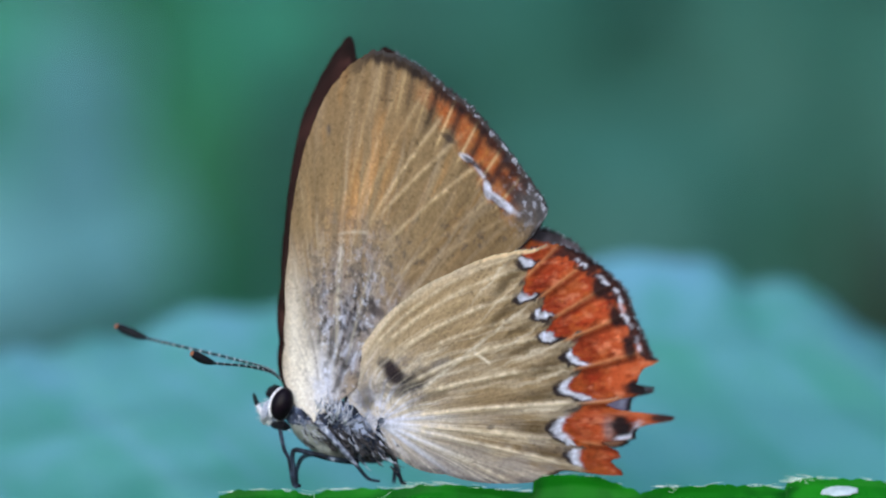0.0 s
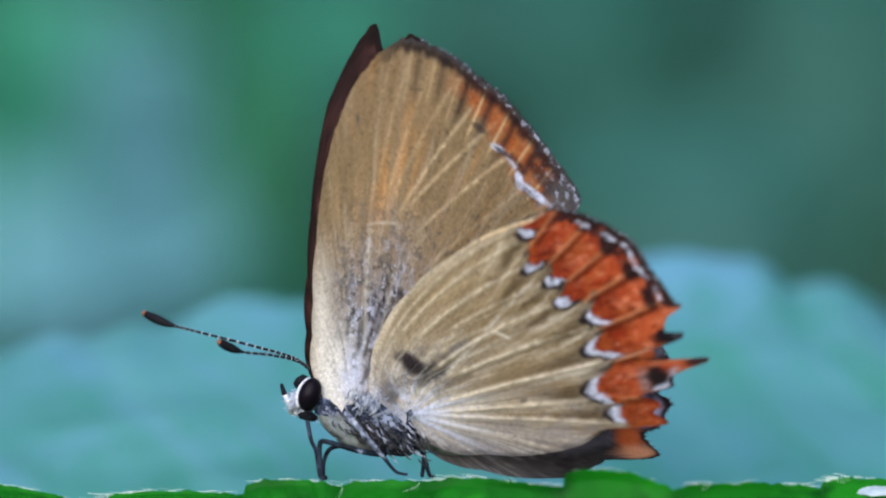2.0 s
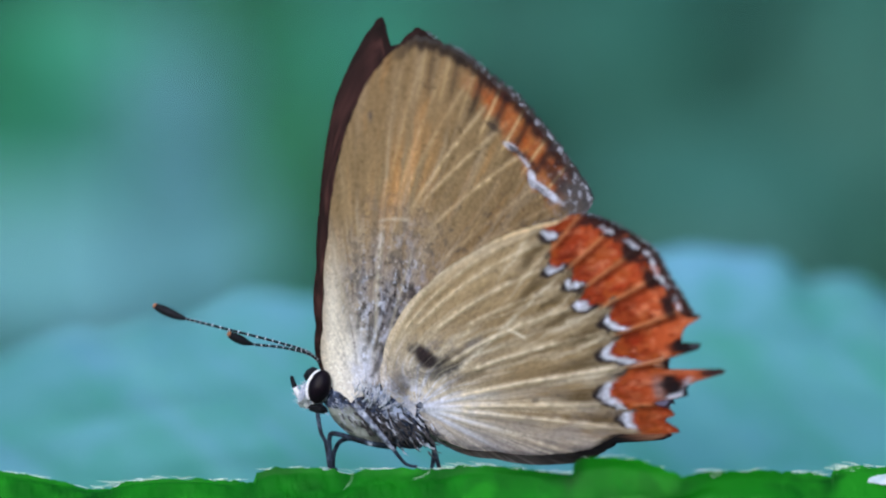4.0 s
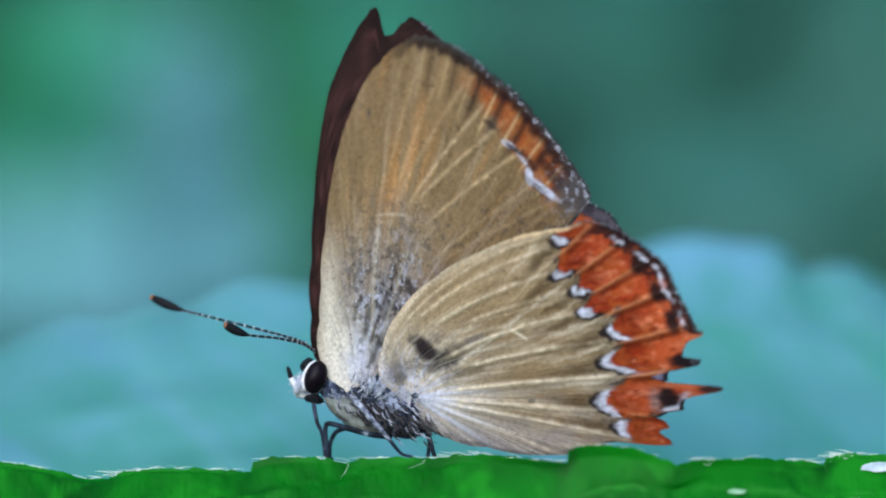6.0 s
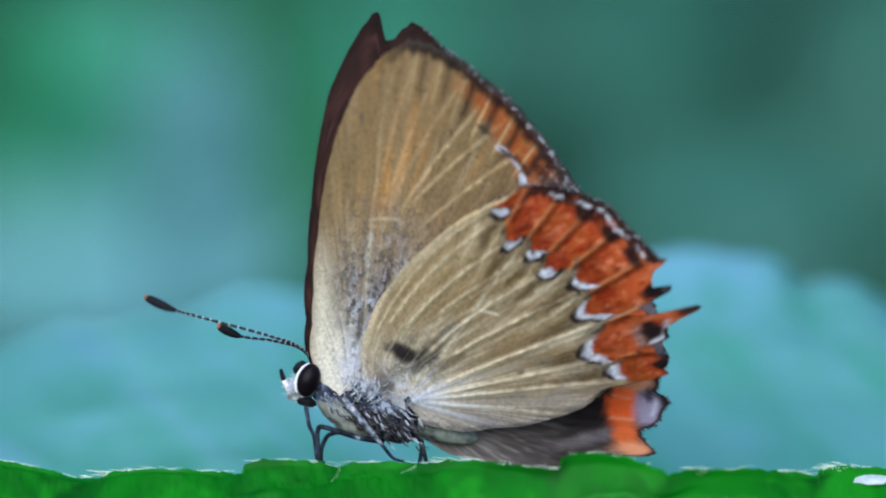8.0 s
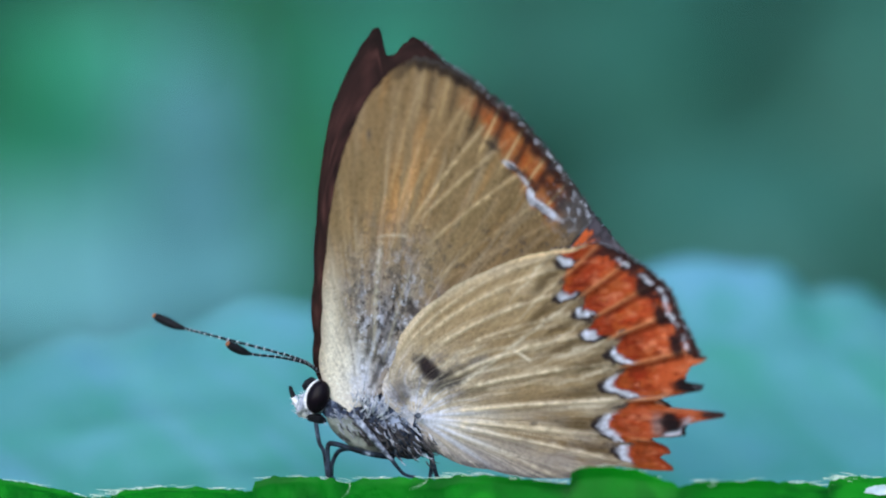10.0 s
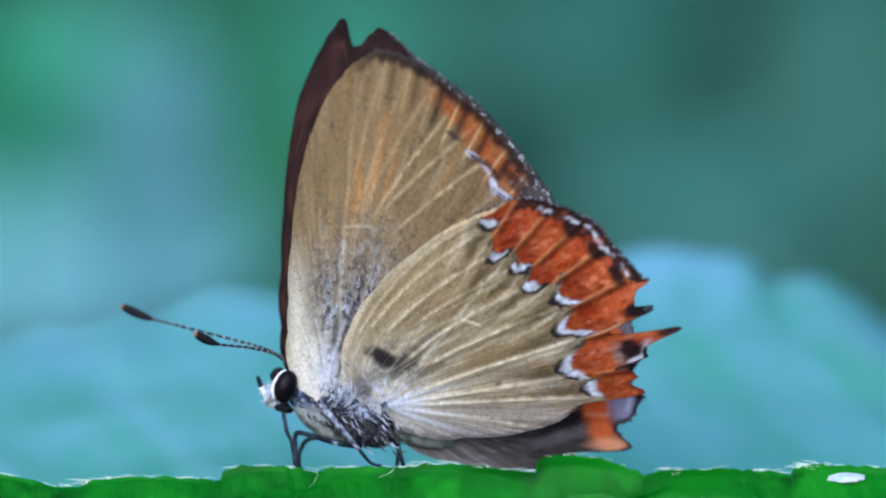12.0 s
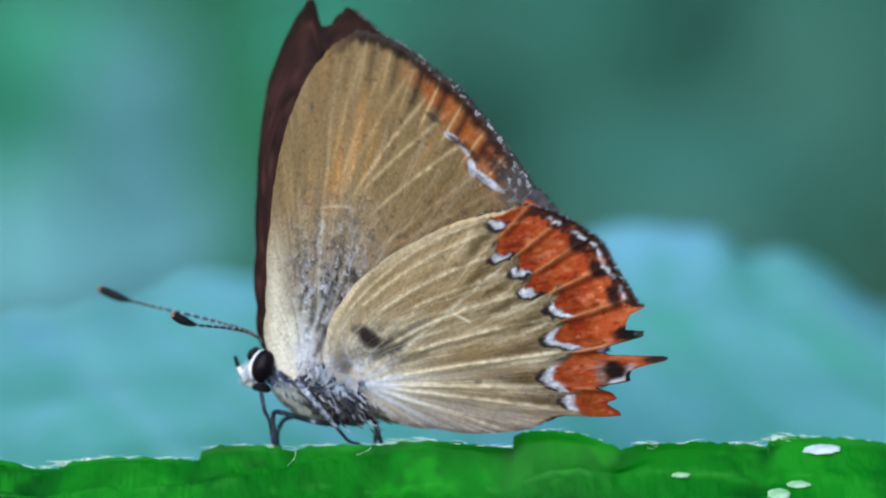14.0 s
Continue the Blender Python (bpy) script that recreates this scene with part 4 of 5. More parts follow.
        q.dab((392, -87), 34, 12, -6, peach * 0.9, 0.85, 0.5)
        q.stroke((346, -29), (396, -35), 3.0, peach, 0.8, 0.1, 0.2)
        q.stroke((350, 9), (392, 3), 2.6, peach, 0.6, 0.1, 0.2)
        q.dab((413, -17), 22, 34, 0, lilac, 0.95, 0.4)
        q.dab((416, 11), 9, 12, 0, C_BLACK * 1.5, 0.9, 0.5)
        q.stroke((420, -31), (430, 1), 4.0, C_WHITE, 0.7, 0.2, 0.2)
        q.dab((412, -51), 18, 9, 0, C_BLACK * 2, 0.8, 0.5)
        q.dab((418, -101), 26, 9, 20, C_BLACK * 2, 0.85, 0.5)
        q.lay(C_BLACK * 1.4, 0.85 * (1 - sstep(4, 10, dk)) * sstep(300, 360, rk) * sstep(12, 6, tk))
        brown = q.c
        a = (0.6 * sstep(0.1, 0.4, fbm(tk * 1.1, rk / 70, 72)) * sstep(290, 220, rk))[..., None]
        brown = brown * (1 - a) + C_GREY * 1.5 * a
    return me, grid_mesh(name + "_upper", back, brown)


def fringe_mesh(table, lo, hi, count, length, seed, stretch, wide):
    """Short hair-like scales that stand out from a wing's margin between two angles."""
    rg = np.random.default_rng(seed)
    th, rim = polar_outline(table, 1300)
    tufts = []
    for k in range(count):
        t = rg.uniform(lo, hi)
        r = float(np.interp(t, th, rim)) - 3
        an, ln = radians(t), rg.uniform(*length)
        dr = an + rg.normal(0, 0.35) - 0.15
        a = Vector((r * math.cos(an) * wide, rg.normal(0, 1.5), r * math.sin(an) * stretch))
        b = a + Vector((math.cos(dr), rg.normal(0, 0.2), math.sin(dr))) * ln
        tufts.append(tube_data([a * U, (a + b) / 2 * U, b * U], [0.8 * U, 0.7 * U, 0.2 * U], 4))
    return mesh_of("fringe", *join(tufts))


def add_fringe(wing, table, lo, hi, stretch, wide, seed):
    f = part("fringe", fringe_mesh(table, lo, hi, 80, (4, 9), seed, stretch, wide), M_HAIR, wing, "pale hairs of the margin")
    f["kind"] = "stuff"
    f = part("fringe", fringe_mesh(table, lo, hi, 380, (4, 10), seed + 1, stretch, wide), M_HAIR_DARK, wing, "dark hairs of the margin")
    f["kind"] = "stuff"


def add_wing(name, label, root, depth, meshes):
    w = part(name, meshes[0], M_WING, butterfly, label)
    w.location = at(root[0], root[1], depth)
    part("upper_side", meshes[1], M_WING, w, "dark brown upper side")
    return w


F0, H0 = (600, 672), (693, 690)
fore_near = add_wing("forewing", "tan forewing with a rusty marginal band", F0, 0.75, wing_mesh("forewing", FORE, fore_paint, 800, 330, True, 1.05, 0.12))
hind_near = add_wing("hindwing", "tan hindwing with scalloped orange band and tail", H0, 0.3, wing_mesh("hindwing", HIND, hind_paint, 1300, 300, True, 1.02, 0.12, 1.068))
fore_far = add_wing("forewing", "worn forewing showing its dark brown side", (596, 672), 1.5, wing_mesh("far_forewing", FORE_TORN, fore_paint, 400, 110, False, 1.02, 0.05))
hind_far = add_wing("hindwing", "worn tailless hindwing", (690, 690), 1.9, wing_mesh("far_hindwing", HIND_FAR, hind_paint, 1200, 300, False, 1.0, 0.05, 1.045, 0.9))

add_fringe(fore_near, FORE, 40, 76, 1.05, 1.0, 31)
add_fringe(hind_near, HIND, 10, 48, 1.02, 1.068, 33)
add_fringe(fore_far, FORE_TORN, 40, 78, 1.02, 1.0, 35)
add_fringe(hind_far, HIND_FAR, -12, 48, 1.0, 1.045, 37)

# body: thorax, abdomen, head
part("thorax", mesh_of("thorax", *blob(at(648, 708, 1.45), (84 * U, 44 * U, 50 * U), 2, 0.14, -22)), M_BODY, butterfly, "grey furry thorax")
part("abdomen", mesh_of("abdomen", *blob(at(742, 734, 1.5), (80 * U, 24 * U, 24 * U), 3, 0.08, -17)), M_ABDOMEN, butterfly, "pale grey-green abdomen")
part("breast", mesh_of("breast", *blob(at(590, 722, 1.05), (62 * U, 34 * U, 24 * U), 5, 0.12, -33)), M_BELLY, butterfly, "pale grey underside of the thorax")
head = part("head", mesh_of("head", *blob(at(516, 664, 1.05), (20 * U, 32 * U, 31 * U), 4, 0.05, -12)), M_BODY, butterfly, "dark-scaled head")
part("face", mesh_of("face", *blob(at(495, 671, 0.95), (11 * U, 26 * U, 22 * U), 7, 0.12, -18)), M_FACE, head, "white-scaled face")
part("crown", mesh_of("crown", *blob(at(505, 634, 1.0), (14 * U, 24 * U, 9 * U), 9, 0.15, 42)), M_BLACK, head, "dark crown between the antennae")
part("eye", mesh_of("eye", *blob(at(522, 656, 0.35), (20 * U, 20 * U, 30.5 * U), 1, 0.0, -18)), M_EYE, head, "large glossy black compound eye")
part("eye", mesh_of("eye", *blob(at(520, 657, 1.75), (21 * U, 20 * U, 29 * U), 1, 0.0, -18)), M_EYE, head, "large glossy black compound eye")


def eye_arc(lo, hi, thick, label):
    """White scales along part of the eye's rim, from one angle to another, clockwise from the right."""
    line, rad = [], []
    for k in range(25):
        an = radians(lo + (hi - lo) * k / 24)
        line.append(at(521.5 + 20 * math.cos(an) + 7.5 * math.sin(-an), 656 + 30.5 * math.sin(an), 0.32))
        rad.append((0.8 + thick * math.sin(math.pi * k / 24) ** 0.6) * U)
    part("eye_rim", mesh_of("eye_rim", *tube_data(line, rad, 8)), M_WHITE, head, label)


eye_arc(128, 254, 3.4, "white arc before the eye")
eye_arc(20, 62, 0.9, "thin white arc behind the eye")
for d in (0.75, 1.4):
    pl = smooth_line([at(503, 690, d), at(489, 676, d), at(477, 656, d), at(471, 638, d)], 12)
    pr = [7 * U, 7.5 * U, 7.5 * U, 7 * U, 6.5 * U, 6 * U, 5 * U, 4.5 * U, 4 * U, 3.5 * U, 3 * U, 1.5 * U]
    palp = part("palp", mesh_of("palp", *tube_data(pl[:8], pr[:8], 8)), M_WHITE, head, "white palp")
    part("palp_tip", mesh_of("palp_tip", *tube_data(pl[7:], pr[7:], 8)), M_BLACK, head, "dark tip of the palp")
part("cheek", mesh_of("cheek", *blob(at(518, 694, 0.8), (18 * U, 17 * U, 9 * U), 6, 0.2, -14)), M_BLACK, head)


def antenna(points, tip_from, gap):
    line = smooth_line(points, 60)
    rad = [2.4 * U] * 60
    for k in range(60):
        f = k / 59
        if f > tip_from:
            g = (f - tip_from) / (1 - tip_from)
            rad[k] = (2.4 + 6.2 * math.sin(math.pi * min(1, g * 0.92 + 0.04)) ** 0.8) * U
    cut = 58
    a = part("antenna", mesh_of("antenna", *tube_data(line[:cut], rad[:cut], 8)), M_BLACK, butterfly, "thin black antenna ringed with white, clubbed")
    part("club_tip", mesh_of("club_tip", *tube_data(line[cut - 1:], [r * 0.98 for r in rad[cut - 1:]], 8)), M_TIP, a, "orange tip of the club")
    fine = smooth_line(points, 360)
    for k in range(14, int(360 * tip_from), gap):
        part("ring", mesh_of("ring", *tube_data(fine[k:k + 3], [2.6 * U] * 3, 6)), M_WHITE, a)


antenna([at(522, 614, 0.7), at(500, 598, 0.4), at(455, 587, 0.0), at(400, 580, -0.4), at(362, 562, -0.8)], 0.74, 20)
antenna([at(520, 613, 1.3), at(495, 594, 1.5), at(428, 575, 2.0), at(326, 550, 2.5), at(268, 535, 2.8), at(222, 515, 3.0)], 0.76, 11)


def leg(name, points, radii, material=M_LEG):
    line = smooth_line(points, 24)
    rad = np.interp(np.linspace(0, 1, 24), np.linspace(0, 1, len(radii)), radii) * 0.85 * U
    part(name, mesh_of(name, *tube_data(line, list(rad), 8)), material, butterfly)


leg("leg", [at(516, 692, 0.75), at(524, 735, 0.5), at(533, 755, 0.45), at(541, 800, 0.45), at(553, 801, 0.4)], [5, 4.5, 4, 4.5, 4])
leg("leg", [at(655, 762, 0.8), at(610, 755, 0.2), at(552, 738, 0.0), at(540, 744, 0.1), at(541, 775, 0.3), at(543, 800, 0.4), at(553, 802, 0.4)], [7, 6, 5.5, 5, 5, 4.5, 4])
leg("leg", [at(586, 690, 0.2), at(606, 712, -0.15), at(632, 742, -0.25), at(655, 768, -0.2)], [7.5, 7, 6, 4], M_FEMUR)
leg("foot", [at(652, 764, -0.18), at(664, 780, 0.0), at(676, 792, 0.2), at(694, 796, 0.3)], [4.5, 4, 3.6, 3])
leg("leg", [at(700, 735, 0.6), at(718, 752, 0.5), at(726, 775, 0.45), at(733, 797, 0.42), at(742, 800, 0.4)], [8, 6, 5, 4.5, 4])
leg("leg", [at(650, 755, 1.6), at(570, 750, 2.0), at(548, 770, 1.6), at(546, 802, 1.0)], [6, 5, 4.5, 4])
leg("leg", [at(700, 740, 1.6), at(722, 760, 1.9), at(720, 800, 1.0)], [6, 5, 4])

# fur of the thorax and the wing bases
rng = np.random.default_rng(9)


def fur(name, count, box, angles, lengths, material, label, depth=(0.0, 0.4), thick=1.6):
    tufts = []
    for k in range(count):
        f = rng.random()
        x = box[0] + (box[2] - box[0]) * f + rng.normal(0, 9)
        y = box[1] + (box[3] - box[1]) * f + rng.normal(0, box[4])
        an = radians(rng.uniform(*angles))
        ln = rng.uniform(*lengths)
        d = rng.uniform(*depth)
        q = [at(x, y, d), at(x + 0.5 * ln * math.cos(an), y - 0.5 * ln * math.sin(an), d - 0.12), at(x + ln * math.cos(an + 0.25), y - ln * math.sin(an + 0.25), d - 0.1)]
        tufts.append(tube_data(q, [thick * U, thick * 0.8 * U, thick * 0.25 * U], 4))
    ob = part(name, mesh_of(name, *join(tufts)), material, butterfly, label)
    ob["kind"] = "stuff"


part("nape", mesh_of("nape", *blob(at(553, 684, 1.05), (26 * U, 28 * U, 20 * U), 8, 0.15, -35)), M_BODY, butterfly, "dark neck behind the head")
fur("fur", 42, (572, 694, 712, 736, 16), (-72, -38), (12, 26), M_HAIR, "pale grey fur", (-0.05, 0.3), 1.5)
fur("fur", 150, (572, 700, 718, 744, 13), (-78, -32), (10, 24), M_HAIR_DARK, "dark grey fur", (-0.1, 0.3), 1.7)
fur("fur", 55, (588, 664, 640, 684, 9), (35, 125), (10, 24), M_FACE, "whitish tuft between the wing bases", (-0.3, 0.1), 1.5)
fur("fur", 60, (600, 684, 700, 690, 7), (0, 60), (6, 16), M_HAIR, "pale grey fur", (-0.2, 0.0), 1.0)
fur("fur", 45, (545, 682, 590, 722, 7), (-70, -20), (5, 10), M_HAIR, "pale grey fur", (0.0, 0.5), 1.0)
fur("fur", 110, (490, 652, 503, 694, 4), (120, 200), (3, 6), M_WHITE, "white hair of the face", (0.4, 1.2), 0.9)

# ---- blurred leaf behind ----
BX, BV = np.meshgrid(np.linspace(-0.055, 0.06, 420), np.linspace(0, 1, 140), indexing="ij")
mmx = BX * 1000
rim_mm = np.interp(mmx, (-60, -30, -25.6, -22.4, -16.5, -14.8, -12.5, -9.3, 0, 9.7, 11.3, 13.6, 16.9, 18.2, 19.5, 20.8, 22.7, 25.6, 30, 62),
                   (-15, -6.4, -5.2, -4.1, -3.7, -2.6, -1.9, -1.9, -0.6, -0.1, 0.5, 0.9, 0.7, 0.0, -1.0, -0.6, -0.95, -2.7, -5.5, -14))
rim_mm = rim_mm + 0.3 * vnoise(mmx / 2.6, mmx * 0, 70) + 0.12 * vnoise(mmx / 0.9, mmx * 0, 79)
low_mm = -19.0
broad = np.interp(mmx, (-60, -26, -10, 5, 16, 24, 62), (-15, -5.0, -1.9, -0.2, 0.5, -1.2, -14))
bz = low_mm + (broad + (rim_mm - broad) * BV ** 9 - low_mm) * BV ** 1.05
by = 18 + 26 * BV ** 1.7 + 2.0 * vnoise(mmx / 12, BV * 3, 71)
# side veins run outwards from the midrib and lean to one side; the blade bulges between them
rib = ((mmx * 0.07 + 1.0 * BV + 0.12 * vnoise(mmx / 20, BV * 2, 72)) % 1.0)
bulge = 0.5 - 0.5 * np.cos(2 * np.pi * rib)
fade_in = sstep(0.0, 0.12, 1 - BV)
bz = bz + (0.2 * bulge + 0.3 * vnoise(mmx / 6, BV * 9, 73) + 0.1 * vnoise(mmx / 2, BV * 22, 74)) * (0.25 + 0.75 * fade_in)


# green blade; blue sky sheen painted on its bulges and along the margin
sky_sheen = 0.5 * sstep(-0.35, 0.5, soft_noise(mmx / 11, BV * 4, 75)) * (0.5 + 0.5 * bulge) + 0.24 * sstep(0.7, 0.97, BV) * sstep(-0.4, 0.3, soft_noise(mmx / 7, BV * 2, 76))
sky_sheen = sky_sheen + 0.45 * np.exp(-((mmx - 15.4) / 3.2) ** 2) * sstep(0.8, 0.95, BV) + 0.05 * sstep(-4, -14, mmx) * sstep(0.35, 0.8, BV) + 0.22 * sstep(0.0, 0.45, soft_noise(mmx / 3.2, BV * 8, 85))
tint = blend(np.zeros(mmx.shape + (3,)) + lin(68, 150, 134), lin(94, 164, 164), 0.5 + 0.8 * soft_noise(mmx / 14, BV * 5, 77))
tint = blend(tint, lin(114, 172, 203), sky_sheen * (0.55 + 0.45 * sstep(-6, 4, mmx)))
tint = blend(tint, lin(58, 142, 120), 0.45 * sstep(0.05, 0.5, soft_noise(mmx / 7, BV * 8, 78)))
# slanting streaks of the same blue sheen, painted in too
streak = soft_noise((mmx - 22 * (1 - BV)) / 2.1, BV * 1.6, 91)
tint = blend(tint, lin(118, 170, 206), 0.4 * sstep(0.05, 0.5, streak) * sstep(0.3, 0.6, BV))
tint = blend(tint, lin(60, 146, 122), 0.4 * sstep(0.05, 0.5, -streak))
tint = blend(tint, lin(64, 148, 130), 0.45 * sstep(0.1, 0.45, soft_noise(mmx / 2.4, BV * 9, 92)))
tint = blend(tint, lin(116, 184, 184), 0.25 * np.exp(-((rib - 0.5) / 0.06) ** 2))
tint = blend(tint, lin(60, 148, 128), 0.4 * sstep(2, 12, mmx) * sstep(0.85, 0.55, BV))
back_leaf = new("leaf")
tagged(back_leaf, "broad bluish green toothed leaf, out of focus", "leaf")
BP = np.stack([mmx, by, bz], -1) * 1e-3
part("blade", grid_mesh("back_blade", BP, tint), M_SKY_SHEEN, back_leaf)
for k in range(9):
    x0 = 20 + k * 24
    row = [Vector(BP[min(x0 + int(j * 0.35), 419), j]) + Vector((0, 0.0002, -0.0003)) for j in range(0, 140, 6)]
    part("side_vein", mesh_of("side_vein", *tube_data(row, [0.00022 - 0.000006 * q for q in range(len(row))], 6)), M_BLUE, back_leaf)
row = [Vector(BP[j, 6]) for j in range(0, 420, 10)]
part("midrib", mesh_of("back_midrib", *tube_data(row, [0.001] * len(row), 8)), M_BLUE, back_leaf)
stalk = smooth_line([row[-1], row[-1] + Vector((0.02, 0.005, -0.01)), Vector((0.11, 0.06, -0.3)), Vector((0.12, 0.08, -0.63))], 24)
part("stalk", mesh_of("back_stalk", *tube_data(stalk, [0.0012] * 24, 8)), M_BLUE, back_leaf)

# ---- far leaves ----


def rib_line(me, n, m, v):
    """Points along the column v of a leaf grid of n by m."""
    return [me.vertices[k * m + v].co.copy() for k in range(1, n - 1, 3)]


def far_leaf(material, label, x, y, dist, length, width, turn, tilt, seed=0, roll=0):
    """A big leaf far behind; x, y (u) of its middle and its length and width (u) as the sheet shows them, dist in metres behind the sheet."""
    s = (FAR + dist) / FAR
    length, width = length * U * s, width * U * s
    c = Vector(((x - 784) * U * s, dist, (441 - y) * U * s))
    me = leaf_mesh("far_blade", length, width, 0.12, 0.1, 12, seed)
    ob = new("far_leaf")
    m = Euler((radians(90 - tilt), 0, 0)).to_matrix().to_4x4() @ Euler((0, radians(roll), radians(turn))).to_matrix().to_4x4()
    ob.matrix_basis = Matrix.Translation(c) @ m @ Matrix.Translation((-length / 2, 0, 0))
    part("blade", me, material, ob)
    mid = rib_line(me, 70, 25, 12)
    part("midrib", mesh_of("midrib", *tube_data(mid, [0.012 * width * (1.2 - k / len(mid)) for k in range(len(mid))], 6)), material, ob)
    base = ob.matrix_basis.inverted() @ Vector((c.x + 0.02, dist + 0.12, -0.62))
    stalk = smooth_line([mid[1], mid[0] - Vector((0.03, 0, 0.01)), base], 20)
    part("stalk", mesh_of("stalk", *tube_data(stalk, [0.0012] * 20, 6)), material, ob)
    tagged(ob, label, "leaf", "blurred leaves behind")


PALE, GREEN = "pale bluish leaf far behind, out of focus", "deep green leaf far behind, out of focus"
TEAL, DARK = "dusky teal leaf far behind, out of focus", "dark green leaf far behind, out of focus"
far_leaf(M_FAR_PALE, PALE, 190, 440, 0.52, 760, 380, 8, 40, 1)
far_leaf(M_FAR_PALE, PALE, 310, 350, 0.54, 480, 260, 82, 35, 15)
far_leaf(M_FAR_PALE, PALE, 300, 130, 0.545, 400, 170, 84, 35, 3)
far_leaf(M_FAR_GREEN, GREEN, 490, 230, 0.5, 540, 130, 94, 30, 4)
far_leaf(M_FAR_GREEN, GREEN, 520, 480, 0.46, 220, 90, 88, 35, 11)
far_leaf(M_FAR_DEEP, GREEN, -25, 90, 0.46, 360, 120, 96, 30, 5)
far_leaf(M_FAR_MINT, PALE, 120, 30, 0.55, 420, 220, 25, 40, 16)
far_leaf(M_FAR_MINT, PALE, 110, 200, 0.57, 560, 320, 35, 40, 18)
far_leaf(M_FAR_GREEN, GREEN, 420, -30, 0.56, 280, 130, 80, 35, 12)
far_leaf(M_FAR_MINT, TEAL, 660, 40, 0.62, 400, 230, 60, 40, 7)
far_leaf(M_FAR_TEAL, TEAL, 1300, 300, 0.58, 620, 260, 8, 40, 6)
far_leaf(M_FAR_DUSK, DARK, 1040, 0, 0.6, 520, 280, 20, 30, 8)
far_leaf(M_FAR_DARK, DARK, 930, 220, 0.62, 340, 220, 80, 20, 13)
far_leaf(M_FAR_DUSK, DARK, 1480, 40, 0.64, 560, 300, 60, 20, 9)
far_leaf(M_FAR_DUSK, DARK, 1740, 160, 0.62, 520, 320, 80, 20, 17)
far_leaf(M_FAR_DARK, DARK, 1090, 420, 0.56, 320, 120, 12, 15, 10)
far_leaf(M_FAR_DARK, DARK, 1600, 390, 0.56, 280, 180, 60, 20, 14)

# shrub of many leaves that fills the distance
rng = np.random.default_rng(3)
one = leaf_mesh("shrub_leaf", 0.09, 0.045, 0.2, 0.12, 8, 3, 12, 7)
co = np.empty(len(one.vertices) * 3, dtype=np.float32)
one.vertices.foreach_get("co", co)
co = co.reshape(-1, 3)
polys = [tuple(p.vertices) for p in one.polygons]
verts, faces = [], []
for k in range(900):
    a = rng.uniform(-50, 50)
    q = rng.uniform(0.85, 1.65)
    m = Matrix.Translation((q * math.sin(radians(a)), q * math.cos(radians(a)), rng.uniform(-0.6, 0.75))) @ Euler((radians(rng.uniform(20, 80)), radians(rng.uniform(-30, 30)), radians(rng.uniform(0, 360)))).to_matrix().to_4x4()
    mn = np.array(m)
    o = len(verts)
    verts += list((co @ mn[:3, :3].T + mn[:3, 3]) * 1.0)
    faces += [tuple(i + o for i in p) for p in polys]
shrub = part("shrub_foliage", mesh_of("shrub_foliage", verts, faces), M_FAR_TEAL)
tagged(shrub, "dense dusky green shrub foliage, out of focus", "foliage", kind="stuff")
M_BARK = mat_plain("bark", [(0.3, (0.02, 0.035, 0.022)), (0.7, (0.05, 0.07, 0.045))], 90, 0.85, 0.1, 0.6, 0.002, stretch=(1, 1, 0.2))
for k in range(16):
    a, q = radians(rng.uniform(-48, 48)), rng.uniform(0.75, 1.55)
    foot = Vector((q * math.sin(a), q * math.cos(a), -0.66))
    stem = new("shrub_stem")
    stem.location = foot
    top_at = Vector((rng.uniform(-0.2, 0.2), rng.uniform(-0.15, 0.15), rng.uniform(1.0, 1.4)))
    mid = smooth_line([Vector((0, 0, 0)), top_at * 0.4 + Vector((0.05, 0.03, 0)), top_at], 14)
    part("trunk", mesh_of("trunk", *tube_data(mid, [0.009 - 0.0005 * j for j in range(14)], 8)), M_BARK, stem)
    for j in (4, 6, 8, 10):
        b = Vector(mid[j])
        e = b + Vector((rng.uniform(-0.25, 0.25), rng.uniform(-0.2, 0.2), rng.uniform(0.1, 0.3)))
        part("branch", mesh_of("branch", *tube_data(smooth_line([b, (b + e) / 2 + Vector((0, 0, -0.03)), e], 8), [0.004 - 0.0004 * i for i in range(8)], 6)), M_BARK, stem)
    tagged(stem, "thin brown woody stem of the shrub behind", "stem", "shrub stems")

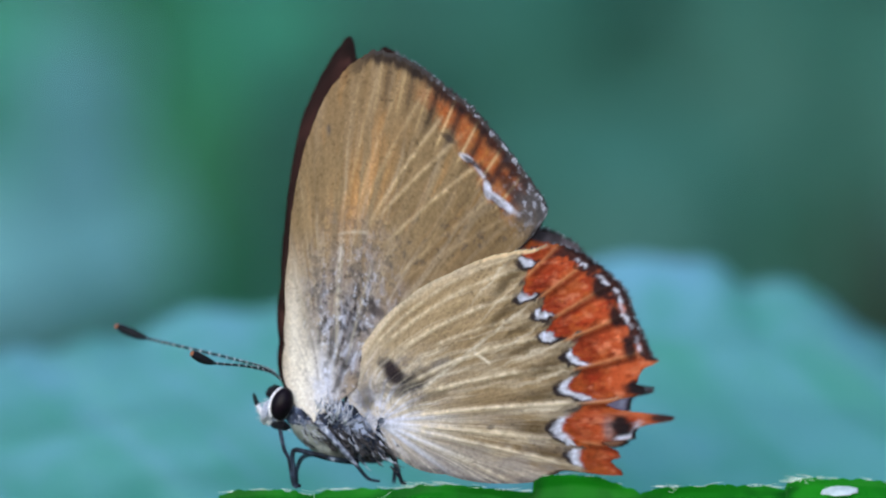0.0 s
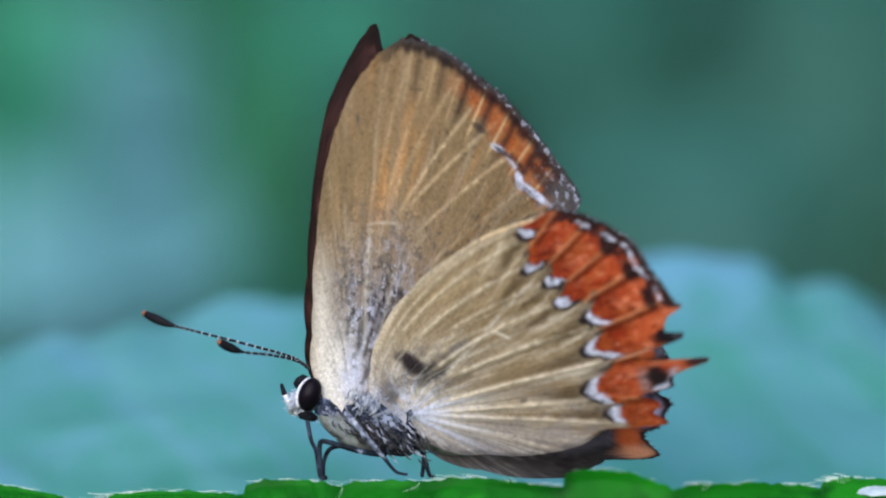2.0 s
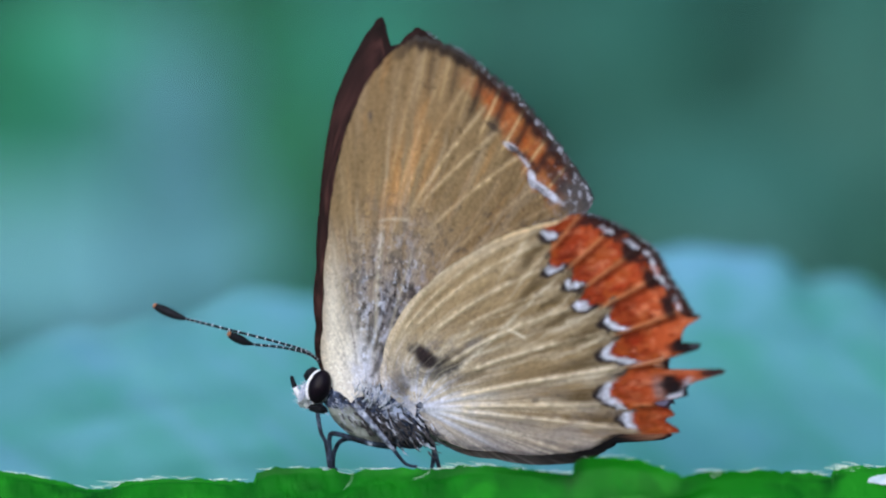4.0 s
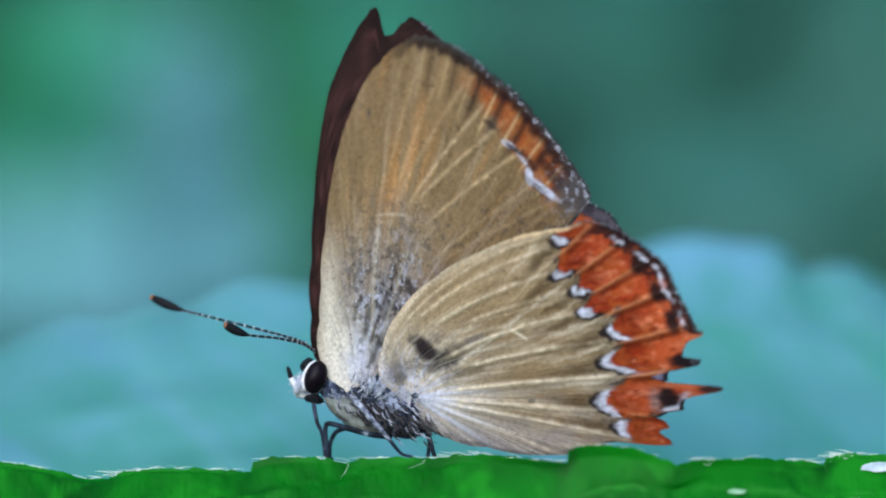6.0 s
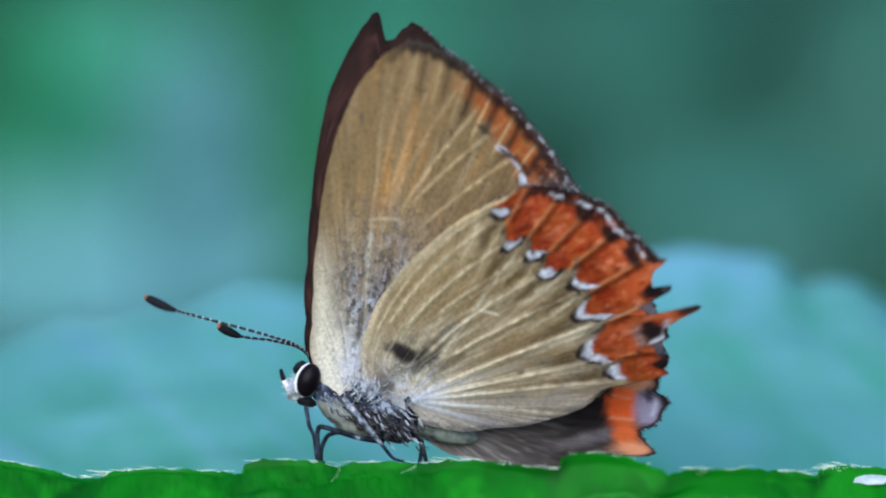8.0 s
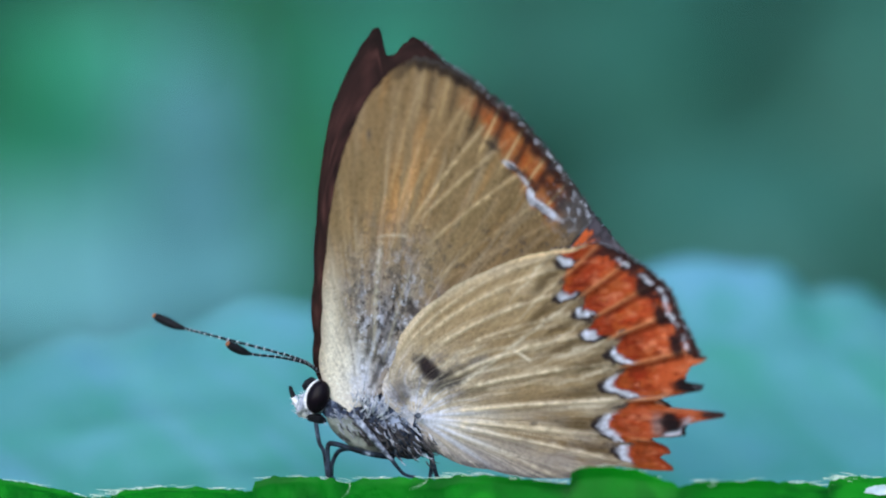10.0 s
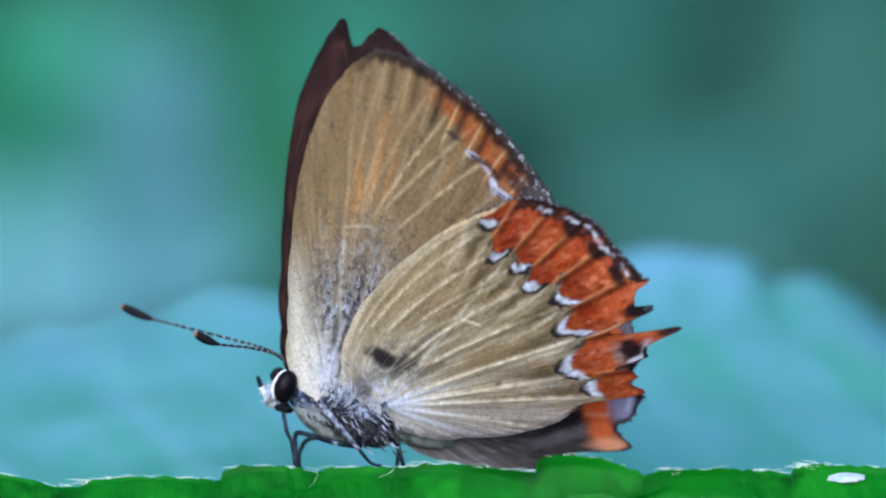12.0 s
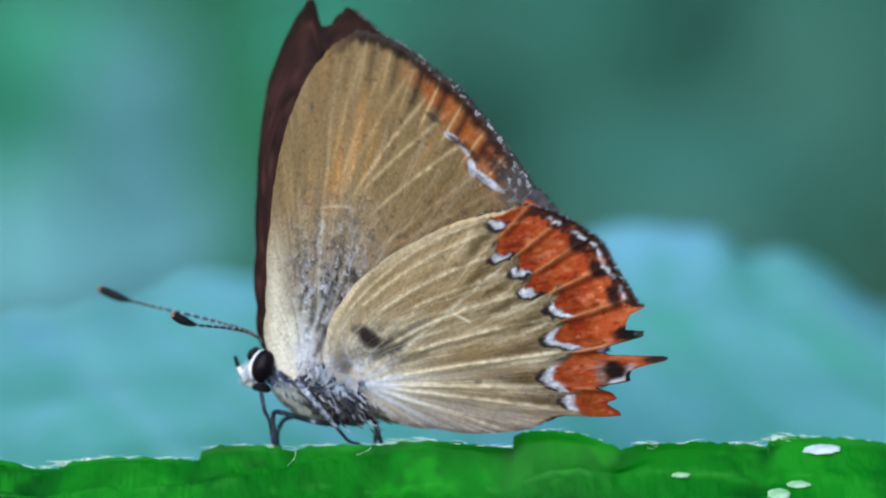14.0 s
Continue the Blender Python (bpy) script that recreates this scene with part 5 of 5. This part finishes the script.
# ---- what moves ----
# seconds, near hindwing raised (degrees), its lean towards the camera, its swing about the upright
RUB = [(0.0, 2.2, 1.5, 25.5), (0.5, 8.9, 5.6, 23.5), (1.0, 16.7, 12.8, 16.5), (1.5, 21.1, 16.8, 13.2), (2.0, 12.1, 13.4, 18.8), (2.5, 8.3, 12.5, 20), (3.0, 5.7, 12, 19.5), (3.2, 4.6, 11.6, 19.5),
       (3.7, 5, 12, 19), (4.5, 15, 18, 14), (5.3, 8.3, 16.7, 16.2), (5.5, 6.3, 16.6, 17.2), (6.0, 3.1, 15, 16.5), (6.5, -0.3, 10.5, 19.3), (7.0, 5.6, 12, 18.3), (7.5, 16.4, 18.4, 11.2), (8.0, 20.9, 21.9, 10.2),
       (8.2, 15.5, 22, 12.8), (9.2, 5, 16, 16), (10.3, 1.0, 12.5, 18.1), (10.5, 0.4, 12.2, 18.1), (11.0, 2.8, 14, 18.2), (11.5, 9, 17.2, 14.8), (12.0, 16.8, 20.3, 11), (12.5, 20.4, 22.7, 8.4),
       (13.0, 10.4, 20.2, 9.5), (13.5, 8.4, 19.6, 12), (14.0, 6, 19.2, 13.2)]
# seconds, far hindwing raised; it rubs against the near one
FAR_RUB = [(0.0, 6), (0.5, 6), (1.0, 1.5), (1.5, 1), (2.0, 2.6), (2.5, 8.5), (3.0, 10), (3.2, 10), (4.5, 3), (5.3, 8), (6.5, 8), (7.0, 7), (7.5, 2.3), (8.0, 1), (8.2, 3), (9.4, 9), (10.3, 15.5), (10.6, 15),
           (11.0, 9.5), (11.5, 9.5), (12.0, 2.5), (12.5, 0.5), (13.0, 3.2), (13.5, 12), (14.0, 11.5)]
# seconds, lean of the near forewing, turn in its own plane
LEAN = [(0.0, 3.5, 0.3), (0.5, 4.2, 0.7), (1.0, 5.6, 0.2), (1.5, 7.2, 0.3), (2.0, 8.4, 1.1), (2.5, 10, 0.8), (3.0, 10.4, 0.7), (5.3, 17.7, -0.3), (6.0, 17.5, -0.5), (6.5, 17.4, -0.6), (7.0, 17.5, 0.4),
        (8.2, 19, 0.3), (10.3, 19.3, 0.2), (10.5, 19.3, 0.5), (11.0, 20.8, 1.4), (11.5, 20.8, 0.8), (12.0, 19.5, 0.9), (12.5, 19, 0), (13.0, 18.4, -0.8), (13.5, 19.2, -0.2), (14.0, 19.8, -0.3)]
# seconds, turn and lean of the far forewing
FAR_FORE = [(0.0, -0.1, -3.4), (0.5, 0.3, -3.6), (1.0, 0.1, -4.8), (1.5, 0.5, -5.5), (2.0, 1.5, -5.2), (2.5, 1.8, -7.3), (3.0, 1.6, -7.2), (5.3, 2.8, -4.3), (6.0, 2.2, -3.5), (6.5, 1.3, -2.4), (7.5, 1.75, -2.4),
            (8.0, 1.9, -5), (8.2, 2.5, -7.5), (10.4, 2.7, -4.7), (11.0, 2.9, -6.3), (11.5, 2.4, -6.6), (12.0, 2.6, -3), (12.5, 1.9, -2.5), (13.0, 2.1, -2.2), (13.5, 3.2, -2.8), (14.0, 3.2, -3.2)]
# seconds, shift of the whole insect to the right and up (u)
SHIFT = [(0.0, 4, 11), (1.0, 3, 9.5), (2.0, 1, 8.5), (3.0, 0, 4.5), (5.3, 0, 0), (14.0, 0, 0)]


def motions():
    def wing_pose(root, depth, lean, turn, swing=0.0):
        q = at(root[0], root[1], depth)
        return Matrix.Translation(q) @ pose(0, 0, 0, 0, 0, -swing) @ pose(0, 0, 0, lean, 0, 0) @ pose(0, 0, 0, 0, -turn, 0)

    walk(hind_near, [(t, wing_pose(H0, 0.3, l, a, w)) for t, a, l, w in RUB])
    walk(fore_near, [(t, wing_pose(F0, 0.75, l, a)) for t, l, a in LEAN])
    walk(hind_far, [(t, wing_pose((690, 690), 1.9, -3, a)) for t, a in FAR_RUB])
    walk(fore_far, [(t, wing_pose((596, 672), 1.5, l, a)) for t, a, l in FAR_FORE])
    walk(butterfly, [(t, Matrix.Translation(FEET + Vector((a * U, 0, b * U)))) for t, a, b in SHIFT])


motions()
